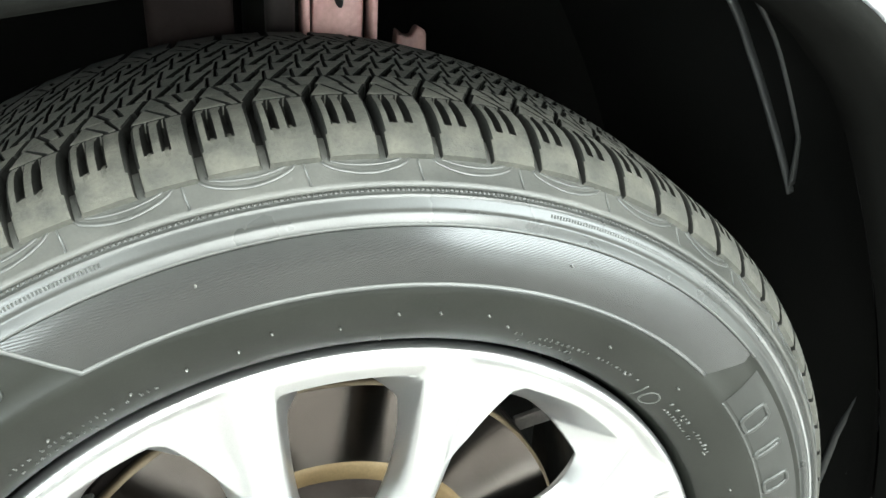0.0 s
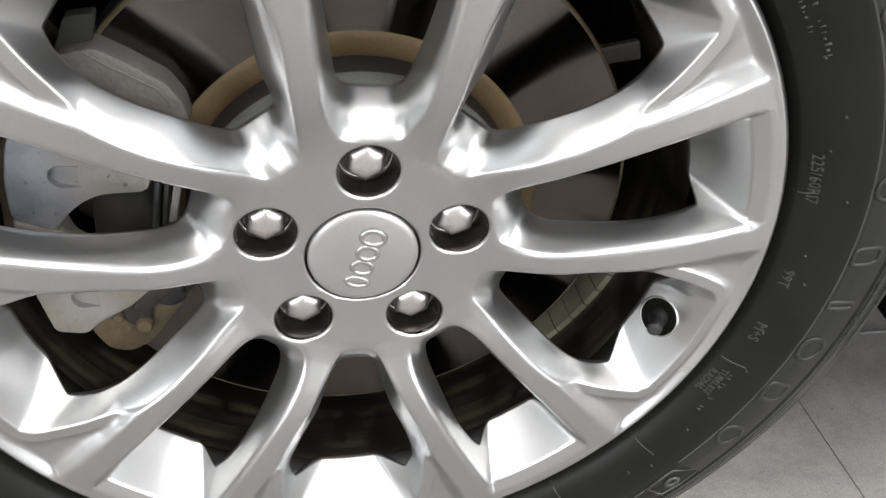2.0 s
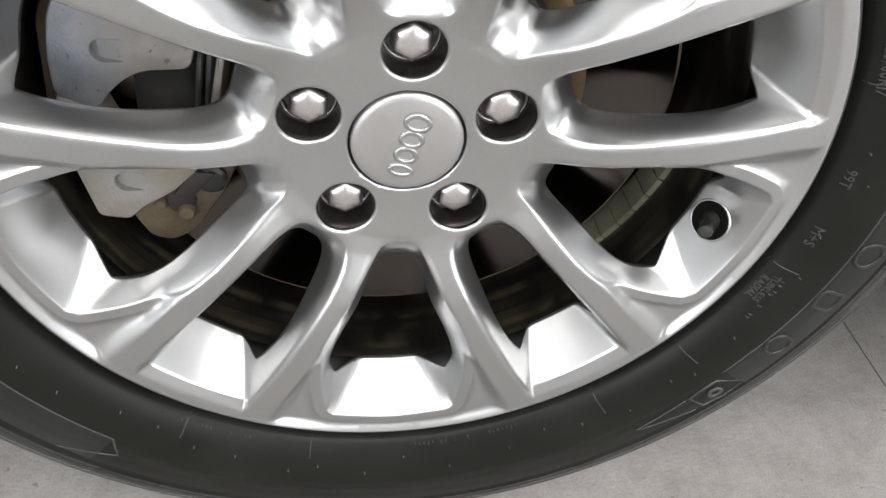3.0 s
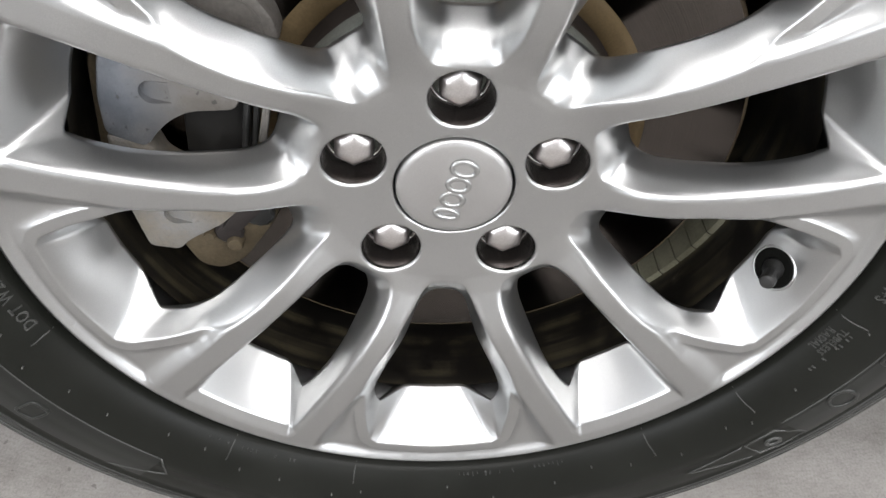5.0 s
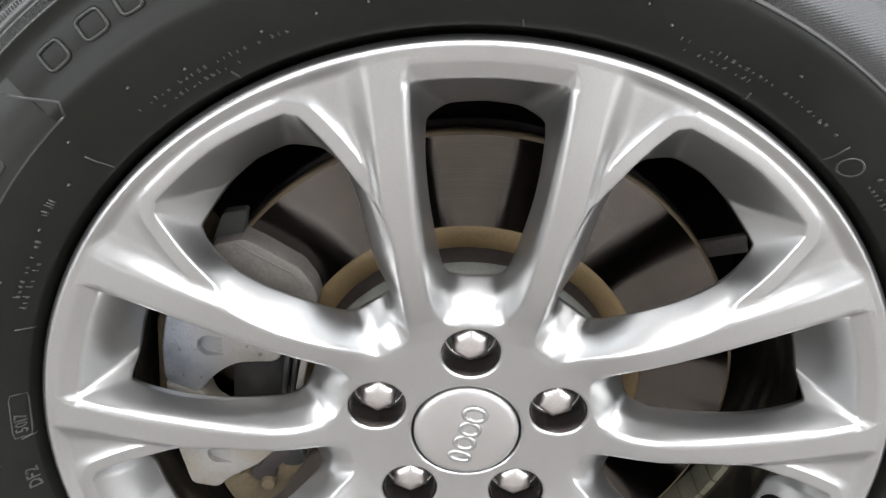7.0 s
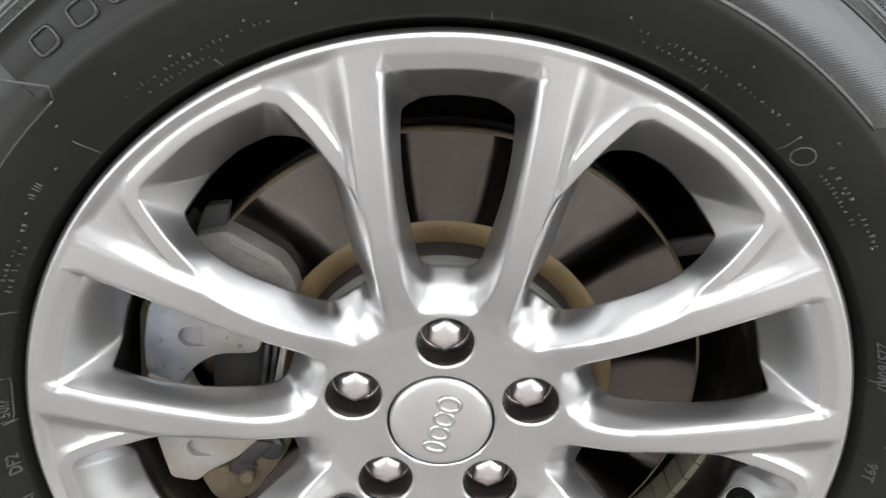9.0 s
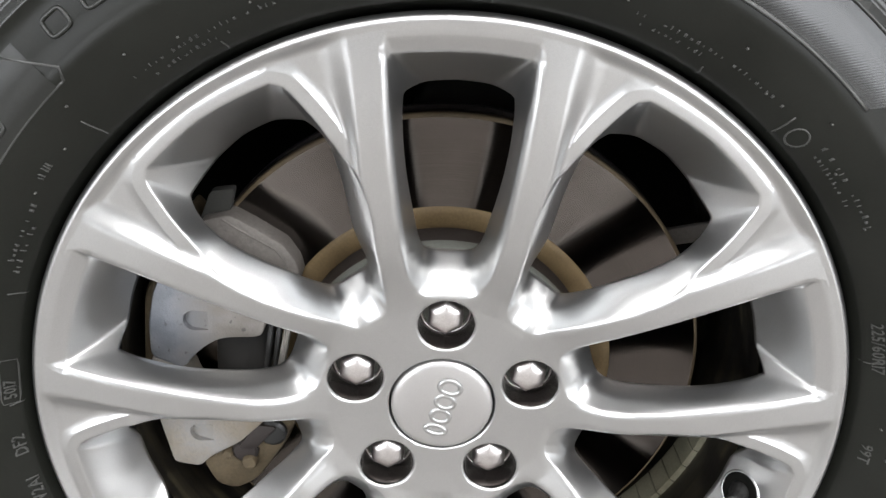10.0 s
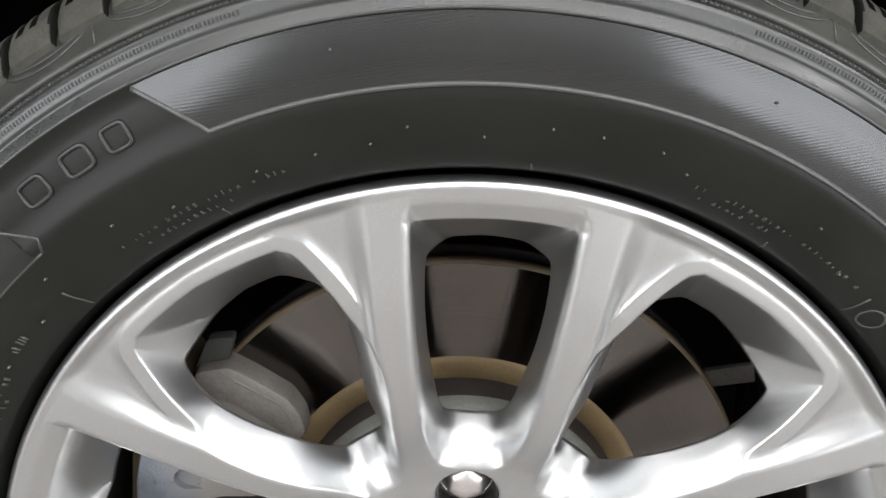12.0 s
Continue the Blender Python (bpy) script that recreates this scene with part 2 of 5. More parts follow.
def barrel_dirt_and_shade():
    """Dirty barrel metal; its shade and olive-brown reflections are put into the colour as uneven bands round it."""
    m, t, b = nodes_of("wheel_barrel_inside")
    v = tex_coord(t)
    sep = t.nodes.new("ShaderNodeSeparateXYZ")
    t.links.new(v, sep.inputs[0])
    comb = t.nodes.new("ShaderNodeCombineXYZ")
    t.links.new(sep.outputs["Y"], comb.inputs["X"])
    bands = noise_tex(t, comb.outputs[0], 70.0, 3, 0.6)
    blots = noise_tex(t, v, 26.0, 5, 0.65)
    fine = noise_tex(t, v, 300.0, 3)
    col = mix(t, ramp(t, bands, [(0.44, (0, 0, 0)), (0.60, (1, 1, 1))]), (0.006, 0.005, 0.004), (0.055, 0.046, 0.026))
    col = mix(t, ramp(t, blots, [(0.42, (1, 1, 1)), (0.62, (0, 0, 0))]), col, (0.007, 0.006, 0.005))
    t.links.new(col, b.inputs["Base Color"])
    t.links.new(scaled(t, blots, 0.3, 0.6), b.inputs["Roughness"])
    bump(t, b, fine, 0.15, 0.0005)
    return m


def hatched(name, angle, pitch):
    """Rubber with fine straight moulded ridges."""
    m, t, b = nodes_of(name)
    c = t.nodes.new("ShaderNodeTexCoord")
    mp = t.nodes.new("ShaderNodeMapping")
    mp.inputs["Rotation"].default_value = (0, radians(angle), 0)
    t.links.new(c.outputs["Object"], mp.inputs["Vector"])
    w = t.nodes.new("ShaderNodeTexWave")
    w.wave_type, w.bands_direction, w.wave_profile = "BANDS", "Z", "SIN"
    w.inputs["Scale"].default_value = 2 * math.pi / (20 * pitch)
    t.links.new(mp.outputs["Vector"], w.inputs["Vector"])
    n1 = noise_tex(t, c.outputs["Object"], 14.0, 4)
    t.links.new(mix(t, scaled(t, n1, 0, 1), (0.009, 0.0095, 0.009), (0.014, 0.0147, 0.0135)), b.inputs["Base Color"])
    t.links.new(scaled(t, n1, 0.17, 0.22), b.inputs["Roughness"])
    b.inputs["Anisotropic"].default_value = 0.6
    lie = t.nodes.new("ShaderNodeCombineXYZ")
    lie.inputs["X"].default_value, lie.inputs["Z"].default_value = -math.sin(radians(angle)), math.cos(radians(angle))
    t.links.new(lie.outputs[0], b.inputs["Tangent"])
    bump(t, b, w.outputs["Fac"], 0.055, 0.0005)
    return m


def glowing(name, colour, strength):
    m, t, b = nodes_of(name)
    b.inputs["Base Color"].default_value = (0.8, 0.8, 0.8, 1)
    b.inputs["Emission Color"].default_value = (*colour, 1)
    b.inputs["Emission Strength"].default_value = strength
    return m


CONCRETE, MACHINED, BARREL, CAST = concrete(), machined(), barrel_dirt_and_shade(), caliper_cast()
HATCH = hatched("hatched_sidewall_rubber", 12, 0.0013)
LIT = glowing("lamp_diffuser", (1.0, 0.985, 0.96), 2.0)


# ---- helpers for meshes ----
def part(name, bm, material, parent=None, label="", smooth=True):
    for f in bm.faces:
        f.smooth = smooth
    me = bpy.data.meshes.new(name)
    bm.to_mesh(me)
    bm.free()
    me.materials.append(material)
    ob = new(name, me)
    if parent:
        ob.parent = parent
    if label:
        ob["label"] = label
    return ob


def pt(r, a, y):
    """A point of the wheel: radius, degrees clockwise from the top, depth along the axle."""
    s = radians(a)
    return Vector((r * math.sin(s), y, r * math.cos(s)))


def lathe(profile, n=360, a0=0.0, a1=360.0, close=False):
    """Turns a profile of (radius, depth) round the axle."""
    bm = bmesh.new()
    full = abs(a1 - a0) > 359.9
    cols = n if full else n + 1
    grid = [[bm.verts.new(pt(r, a0 + (a1 - a0) * i / n, y)) for r, y in profile] for i in range(cols)]
    m = len(profile)
    for i in range(n):
        j = (i + 1) % cols
        for k in range(m if close else m - 1):
            l = (k + 1) % m
            bm.faces.new((grid[i][k], grid[i][l], grid[j][l], grid[j][k]))
    if close and not full:
        bm.faces.new(grid[0][::-1])
        bm.faces.new(grid[-1])
    bmesh.ops.recalc_face_normals(bm, faces=bm.faces)
    return bm


def spline(keys, steps):
    """Catmull-Rom through rows of numbers."""
    keys = np.array(keys, float)
    ext = np.vstack([2 * keys[0] - keys[1], keys, 2 * keys[-1] - keys[-2]])
    out = []
    for i in range(1, len(ext) - 2):
        p0, p1, p2, p3 = ext[i - 1:i + 3]
        for s in range(steps):
            u = s / steps
            out.append(0.5 * (2 * p1 + (p2 - p0) * u + (2 * p0 - 5 * p1 + 4 * p2 - p3) * u * u + (3 * p1 - p0 - 3 * p2 + p3) * u ** 3))
    out.append(keys[-1])
    return np.array(out)


def box(bm, x0, x1, y0, y1, z0, z1, bevel=0.0, m=None):
    res = bmesh.ops.create_cube(bm, size=1.0)
    for v in res["verts"]:
        v.co = Vector(((x0 + x1) / 2 + v.co.x * (x1 - x0), (y0 + y1) / 2 + v.co.y * (y1 - y0), (z0 + z1) / 2 + v.co.z * (z1 - z0)))
        if m is not None:
            v.co = m @ v.co
    if bevel:
        edges = list({e for v in res["verts"] for e in v.link_edges})
        bmesh.ops.bevel(bm, geom=edges, offset=bevel, segments=2, affect="EDGES", profile=0.6)
    return bm


def prism(outline, y0, y1, bevel=0.0, segs=2):
    """A plate with an (x, z) outline between two depths, its front edge rounded."""
    bm = bmesh.new()
    a = [bm.verts.new((x, y0, z)) for x, z in outline]
    b = [bm.verts.new((x, y1, z)) for x, z in outline]
    front = bm.faces.new(a)
    bm.faces.new(b[::-1])
    n = len(a)
    for i in range(n):
        bm.faces.new((a[i], b[i], b[(i + 1) % n], a[(i + 1) % n]))
    bmesh.ops.recalc_face_normals(bm, faces=bm.faces)
    if bevel:
        bmesh.ops.bevel(bm, geom=list(front.edges), offset=bevel, segments=segs, affect="EDGES", profile=0.5)
    return bm


def thing(name, label, category, group="", kind=""):
    ob = new(name)
    return tagged(ob, label, category, group, kind)


# ---- setting: floor, walls, ceiling ----
def slab(name, x0, x1, y0, y1, z0, z1, material, label, category):
    bm = box(bmesh.new(), x0, x1, y0, y1, z0, z1)
    return tagged(part(name, bm, material, smooth=False), label, category, kind="structure")


slab("floor", -6, 6, SOUTH - 3, 6, -0.1, 0.0, CONCRETE, "worn grey concrete workshop floor with fine cracks", "floor")
slab("wall_north", -6, 6, 5.9, 6, 0, CEILING, WALL, "plain grey painted wall", "wall")
slab("wall_south", ADDED_DOORS[0][1], ADDED_DOORS[1][0], SOUTH - 0.15, SOUTH, 0, CEILING, WALL, "plain grey painted wall between two added doorways", "wall")
slab("wall_south_west", -6, ADDED_DOORS[0][0], SOUTH - 0.15, SOUTH, 0, CEILING, WALL, "plain grey painted wall beside an added doorway", "wall")
slab("wall_south_east", ADDED_DOORS[1][1], 6, SOUTH - 0.15, SOUTH, 0, CEILING, WALL, "plain grey painted wall beside an added doorway", "wall")
slab("wall_east", 5.9, 6, SOUTH, 5.9, 0, CEILING, WHITE_WALL, "plain white painted wall", "wall")
slab("wall_west", -6, -5.9, SOUTH, 5.9, 0, CEILING, WHITE_WALL, "plain white painted wall", "wall")
slab("ceiling", -6, 6, SOUTH - 0.15, 6, CEILING, CEILING + 0.1, CEIL, "plain pale ceiling", "ceiling")
# glowing sheets added behind the doorways
ADDED_GLOW = glowing("added_door_glow", (0.95, 0.98, 1.0), 1.2)
for side, (x0, x1) in zip(("west", "east"), ADDED_DOORS):
    slab("door_head_" + side, x0, x1, SOUTH - 0.15, SOUTH, DOOR_TOP, CEILING, WALL, "grey wall above the added doorway", "wall")
    slab("backdrop_" + side, x0 - 1, x1 + 1, SOUTH - 3.1, SOUTH - 3, 0, 4.0, ADDED_GLOW, "glowing sheet added beyond the unseen doorway", "backdrop")
for px, py, sx, sy, w in PANELS:
    cl = thing("ceiling_light", "white rectangular ceiling light panel, switched on", "light", "ceiling lights")
    cl.location = (px, py, CEILING - 0.02)
    bm = bmesh.new()
    for q in ((-sx / 2 - 0.03, -sx / 2, -sy / 2 - 0.03, sy / 2 + 0.03), (sx / 2, sx / 2 + 0.03, -sy / 2 - 0.03, sy / 2 + 0.03),
              (-sx / 2, sx / 2, -sy / 2 - 0.03, -sy / 2), (-sx / 2, sx / 2, sy / 2, sy / 2 + 0.03)):
        box(bm, q[0], q[1], q[2], q[3], -0.015, 0.02)
    part("frame", bm, CEIL, cl, smooth=False)
    part("diffuser", box(bmesh.new(), -sx / 2, sx / 2, -sy / 2, sy / 2, 0.0, 0.015), LIT, cl, "glowing white diffuser", smooth=False)
tagged(part("floor_joint", box(bmesh.new(), 0.5052, 0.5058, -2.0, 2.0, 0.0, 0.0006), CAST_DIRTY, smooth=False), "thin dark saw-cut joint in the concrete floor", "floor joint", kind="structure")
tagged(part("floor_line", box(bmesh.new(), 0.62, 3.0, 0.273, 0.278, 0.0, 0.0010), CEIL, smooth=False), "thin pale line across the concrete floor", "floor line", kind="structure")


# ---- the wheel ----
wheel = thing("alloy_wheel", "silver five-pair split-spoke alloy wheel with a black tyre", "wheel")
wheel.location = (0, 0, ZC)

# Half outlines of the two window kinds, from hub to rim: front radius and degrees off the window's axis, rear radius, degrees and depth.
WIDE = [(0.0700, 0, 0.0955, 0, 0.040), (0.0705, 4.5, 0.0955, 4.0, 0.040), (0.0760, 9.2, 0.0975, 7.4, 0.038), (0.096, 12.8, 0.1075, 9.0, 0.031),
        (0.118, 15.6, 0.1215, 10.2, 0.0240), (0.134, 17.0, 0.136, 11.8, 0.0205), (0.147, 17.5, 0.148, 12.9, 0.0190), (0.158, 17.2, 0.159, 13.5, 0.0180),
        (0.168, 16.1, 0.168, 13.7, 0.0180), (0.178, 15.2, 0.1755, 13.6, 0.0187), (0.190, 14.2, 0.1830, 12.9, 0.0195), (0.2075, 12.4, 0.1897, 11.7, 0.0200), (0.2125, 11.75, 0.1912, 11.1, 0.0205)]
WIDE_END = [(0.2160, 10.4, 0.1945, 5.8, 0.0385), (0.2175, 0, 0.196, 0, 0.040)]
SLIM = [(0.0740, 0, 0.095, 0, 0.041), (0.0745, 6.3, 0.0955, 5, 0.041), (0.0785, 11.6, 0.0985, 8.3, 0.038), (0.091, 13.8, 0.106, 9.6, 0.033),
        (0.113, 13.2, 0.121, 9.8, 0.0265), (0.142, 12, 0.145, 9.9, 0.0195), (0.165, 11.2, 0.165, 9.6, 0.0172), (0.188, 10.5, 0.181, 9.1, 0.0180),
        (0.200, 10.10, 0.1890, 8.7, 0.0195), (0.2150, 9.60, 0.1930, 8.4, 0.0200)]
SLIM_END = [(0.2156, 9.1, 0.1932, 5.6, 0.0385), (0.2156, 0, 0.1938, 0, 0.0395)]
FACE_R = [0.030, 0.050, 0.068, 0.080, 0.090, 0.100, 0.112, 0.128, 0.144, 0.160, 0.175, 0.190, 0.2296]
FACE_Y = [0.0226, 0.0220, 0.0205, 0.0175, 0.0134, 0.0093, 0.0056, 0.0026, 0.0008, -0.0003, -0.0009, -0.0011, -0.0005]
RING_IN, RING_OUT, HOLE = 0.0324, 0.2296, 0.0165


def mirrored(keys, end, steps=7):
    """Half outline along a smooth line to the corner, then straight facets to the axis, and its mirror."""
    half = [spline(keys, steps)]
    last = np.array(keys[-1], float)
    for row, n in zip(end, (6, 16)):
        row = np.array(row, float)
        half.append(last + (row - last) * np.linspace(0, 1, n + 1)[1:, None])
        last = row
    half = np.vstack(half)
    other = half[1:-1][::-1].copy()
    other[:, 1] *= -1
    other[:, 3] *= -1
    loop = np.vstack([half, other])
    # corners of the rear edge are a little rounded
    k = np.exp(-(np.arange(-6, 7) / 2.6) ** 2)
    for c in (2, 3, 4):
        loop[:, c] = sum(w * np.roll(loop[:, c], m) for m, w in zip(range(-6, 7), k / k.sum()))
    return loop


def gusset(rad):
    """Lines beside a spoke, in degrees off its pair's axis: crease of the bar and foot of its slope."""
    foot = np.interp(rad, [0.140, 0.150, 0.160, 0.175, 0.186, 0.199, 0.2235], [19.8, 19.5, 19.3, 18.8, 18.4, 18.1, 17.4])
    crease = np.interp(rad, [0.134, 0.149, 0.155, 0.170, 0.184, 0.198, 0.211, 0.2228], [18.1, 17.6, 17.4, 16.4, 15.6, 14.9, 14.3, 14.0])
    return crease, foot


def smin(a, b, k):
    """The lesser of two heights, rounded where they meet."""
    h = np.maximum(k - np.abs(a - b), 0) / k
    return np.minimum(a, b) - h * h * k / 4


def plane(r, a):
    return np.stack([r * np.sin(np.radians(a)), r * np.cos(np.radians(a))], -1)


def inside(poly, p):
    x, y = p[:, 0][:, None], p[:, 1][:, None]
    a, b = poly, np.roll(poly, -1, 0)
    cross = ((a[:, 1] > y) != (b[:, 1] > y)) & (x < (b[:, 0] - a[:, 0]) * (y - a[:, 1]) / (b[:, 1] - a[:, 1] + 1e-12) + a[:, 0])
    return cross.sum(1) % 2 == 1


def away(poly, p):
    """Distance of points from a closed line."""
    a, d = poly, np.roll(poly, -1, 0) - poly
    best = np.full(len(p), 9.0)
    for i in range(len(a)):
        w = p - a[i]
        u = np.clip((w @ d[i]) / (d[i] @ d[i] + 1e-15), 0, 1)
        best = np.minimum(best, np.hypot(*(w - u[:, None] * d[i]).T))
    return best


SCOOP = np.exp(-(np.arange(-16, 17) / 7.0) ** 2)
SCOOP /= SCOOP.sum()


def rim_face():
    loops, rears = [], []
    for k in range(5):
        for keys, end, turn in ((SLIM, SLIM_END, 72 * k), (WIDE, WIDE_END, 72 * k + 36)):
            o = mirrored(keys, end)
            loops.append(plane(o[:, 0], o[:, 1] + turn))
            rears.append((plane(o[:, 2], o[:, 3] + turn), o[:, 4]))
    holes = []
    for k in range(5):
        c = plane(np.array(0.055), np.array(72.0 * k))
        u = np.linspace(0, 2 * math.pi, 48, endpoint=False)
        holes.append(c + HOLE * np.stack([np.sin(u), np.cos(u)], -1))
    n_out, n_in = 480, 120
    outer = plane(RING_OUT, np.linspace(0, 360, n_out, endpoint=False))
    inner = plane(RING_IN, np.linspace(0, 360, n_in, endpoint=False))
    # scattered points on rings, finer where the shape is fine
    fill = []
    r = RING_IN + 0.0016
    while r < RING_OUT - 0.0010:
        step = 0.0019 if r < 0.150 else 0.0012
        n = int(2 * math.pi * r / (1.1 * step)) // 10 * 10
        fill.append(plane(r, np.arange(n) * 360 / n + (180 / n if len(fill) % 2 else 0)))
        r += step
    fill = np.vstack(fill)
    cut = loops + holes
    near = np.minimum.reduce([away(l, fill) for l in cut])
    gone = np.logical_or.reduce([inside(l, fill) for l in cut])
    fill = fill[~gone & (near > 0.0066)]
    frad = np.hypot(fill[:, 0], fill[:, 1])
    c, f = gusset(frad)
    fv = (np.abs((np.degrees(np.arctan2(fill[:, 0], fill[:, 1])) + 36) % 72 - 36) - c) / (f - c)
    rows = [fill[(frad < 0.142) | (frad > 0.2255) | (fv < -0.14) | (fv > 1.14)]]
    # closer rows along crease and foot of the spokes' flanks
    lines = []
    for r in np.linspace(0.142, 0.2255, 70):
        c, f = gusset(r)
        for v in (-0.10, -0.03, 0.04, 0.11, 0.18, 0.26, 0.34, 0.44, 0.55, 0.66, 0.77, 0.86, 0.93, 1, 1.07):
            lines += [(r, 72 * k + side * (c + v * (f - c))) for side in (-1, 1) for k in range(5)]
    for r in np.linspace(0.2130, 0.2275, 22):
        lines += [(r, 72 * k + side * v) for v in np.arange(8.4, 11.3, 0.17) for side in (-1, 1) for k in range(5)]
    lines = np.array(lines)
    lines = plane(lines[:, 0], lines[:, 1])
    near = np.minimum.reduce([away(l, lines) for l in cut])
    gone = np.logical_or.reduce([inside(l, lines) for l in cut])
    rows.append(lines[~gone & (near > np.where(np.hypot(lines[:, 0], lines[:, 1]) > 0.2128, 0.0020, 0.0056))])
    for at_loop, loop in enumerate(cut):
        e = np.roll(loop, -1, 0) - np.roll(loop, 1, 0)
        nrm = np.stack([e[:, 1], -e[:, 0]], -1) / np.hypot(e[:, 0], e[:, 1])[:, None]
        if inside(loop, (loop + 1e-4 * nrm)[:1])[0]:
            nrm = -nrm
        for d in (0.0005, 0.0012, 0.0022, 0.0034, 0.0050) + ((0.0060, 0.0066, 0.0071, 0.0076, 0.0081, 0.0087, 0.0094) if at_loop in range(1, 10, 2) else ()):
            q = loop + d * nrm
            rad = np.hypot(q[:, 0], q[:, 1])
            ok = (rad < RING_OUT - 0.0006) & (rad > RING_IN + 0.0006)
            m = np.minimum.reduce([away(l, q) for l in cut])
            rows.append(q[ok & (m > d * 0.93)])
    # scattered points give way to the rows
    def cells(p, dx, dz):
        q = np.floor(p / 0.0009).astype(int) + (dx, dz)
        return q[:, 0] * 100000 + q[:, 1]
    taken = np.unique(np.concatenate([cells(np.vstack(rows[1:]), i, k) for i in (-1, 0, 1) for k in (-1, 0, 1)]))
    rows[0] = rows[0][~np.isin(cells(rows[0], 0, 0), taken)]
    free = np.vstack(rows)
    pts, edges, start = [], [], 0
    for loop in cut + [outer, inner]:
        n = len(loop)
        pts.append(loop)
        edges += [(start + i, start + (i + 1) % n) for i in range(n)]
        start += n
    pts = np.vstack(pts + [free])
    vs, _, faces, ov, _, _ = delaunay_2d_cdt([Vector(p) for p in pts], edges, [], 0, 1e-7)
    vs = np.array([tuple(v) for v in vs])
    tri = np.array([f for f in faces if len(f) == 3])
    mid = vs[tri].mean(1)
    rad = np.hypot(mid[:, 0], mid[:, 1])
    keep = (rad < RING_OUT) & (rad > RING_IN) & ~np.logical_or.reduce([inside(l, mid) for l in cut])
    tri = tri[keep]
    # depth of the front surface
    rad = np.hypot(vs[:, 0], vs[:, 1])
    depth = np.interp(rad, FACE_R, FACE_Y)
    ang = np.degrees(np.arctan2(vs[:, 0], vs[:, 1]))
    off = np.abs((ang + 36) % 72 - 36)
    ds, dw = (np.minimum.reduce([away(l, vs) for l in loops[k::2]]) for k in (0, 1))

    def ease(x):
        x = np.clip(x, 0, 1)
        return x * x * (3 - 2 * x)
    # the bar's flank slopes down to a recess; a raised band runs round each wide window and a groove inside the lip
    low = np.interp(rad, [0.120, 0.140, 0.155, 0.170, 0.185, 0.205, 0.2215], [0.0, 0.0010, 0.0034, 0.0060, 0.0066, 0.0060, 0.0048])
    crease, foot = gusset(rad)
    v = np.maximum(off - crease, 0) / (foot - crease)
    bar = depth + low * np.where(v < 0.36, v * v / 0.72, v - 0.18) / 0.82
    band = depth + np.interp(rad, [0.163, 0.182], [1.05, 0.70]) * low + np.interp(off, [21, 25], [0.55, 0.25]) * np.maximum(dw - np.interp(off, [22, 26], [0.0076, 0.0062]), 0)
    lip = -0.0008 + 1.0 * (RING_OUT - rad)
    soft = np.minimum(0.0022, 0.40 * low + 1e-6)
    field = smin(smin(depth + low * np.interp(off, [21, 25], [1.0, 0.86]), band, soft), bar, soft)
    depth = np.where(rad > 0.120, smin(field, lip, 0.0014), depth)
    # the land above a slim window slopes inwards from the lip
    in_side = np.maximum(np.radians(np.interp(rad, [0.2120, 0.2225], [10.75, 10.2]) - off) * rad, 0)
    in_side = np.where(in_side < 0.003, in_side ** 2 / 0.006, in_side - 0.0015)
    in_top = np.maximum(0.2256 - rad, 0)
    in_top = 0.48 * np.where(in_top < 0.003, in_top ** 2 / 0.006, in_top - 0.0015)
    land = np.where((rad > 0.2110) & (off < 11.5), smin(in_top, in_side, 0.0018) * ease((rad - 0.2110) / 0.0050), 0)
    d = np.minimum(ds, dw)
    big = np.where(ds < dw, np.interp(rad, [0.2135, 0.2156], [0.0040, 0.0055]), np.interp(rad, [0.115, 0.140, 0.162, 0.182], [0.0034, 0.0034, 0.0026, 0.0013]))
    steep = np.where(ds < dw, np.interp(rad, [0.2135, 0.2156], [0.93, 0.80]), np.interp(rad, [0.095, 0.112, 0.150, 0.180, 0.205], [0.90, 0.84, 0.84, 0.84, 0.93]))
    hub = np.interp(rad, [0.078, 0.108], [1.0, 0.0])
    fil = big * (1 + np.where(ds < dw, 0.3, 0.9) * hub)
    q = np.clip((fil - d) / fil, 0, 1)
    add = fil * ((1 - hub) * (1 - np.sqrt(1 - (steep * q) ** 2)) + hub * 0.15 * q ** 2.2)
    depth = depth + np.where(land > 0, -smin(-add, -land, 0.0008), add)
    d = np.minimum.reduce([away(l, vs) for l in holes])
    q = np.clip((0.0016 - d) / 0.0016, 0, 1)
    depth = depth + 0.0016 * (1 - np.sqrt(1 - np.minimum(q, 0.985) ** 2))
    bm = bmesh.new()
    used = sorted(set(tri.ravel().tolist()))
    at = {i: bm.verts.new((vs[i, 0], depth[i], vs[i, 1])) for i in used}
    for a, b, c in tri.tolist():
        bm.faces.new((at[a], at[c], at[b]))
    back = {}
    for new_i, olds in enumerate(ov):
        for o in olds:
            back[o] = new_i
    wide_n = len(loops[1])
    # walls of the windows, from the rounded front edge to the rear edge
    start = 0
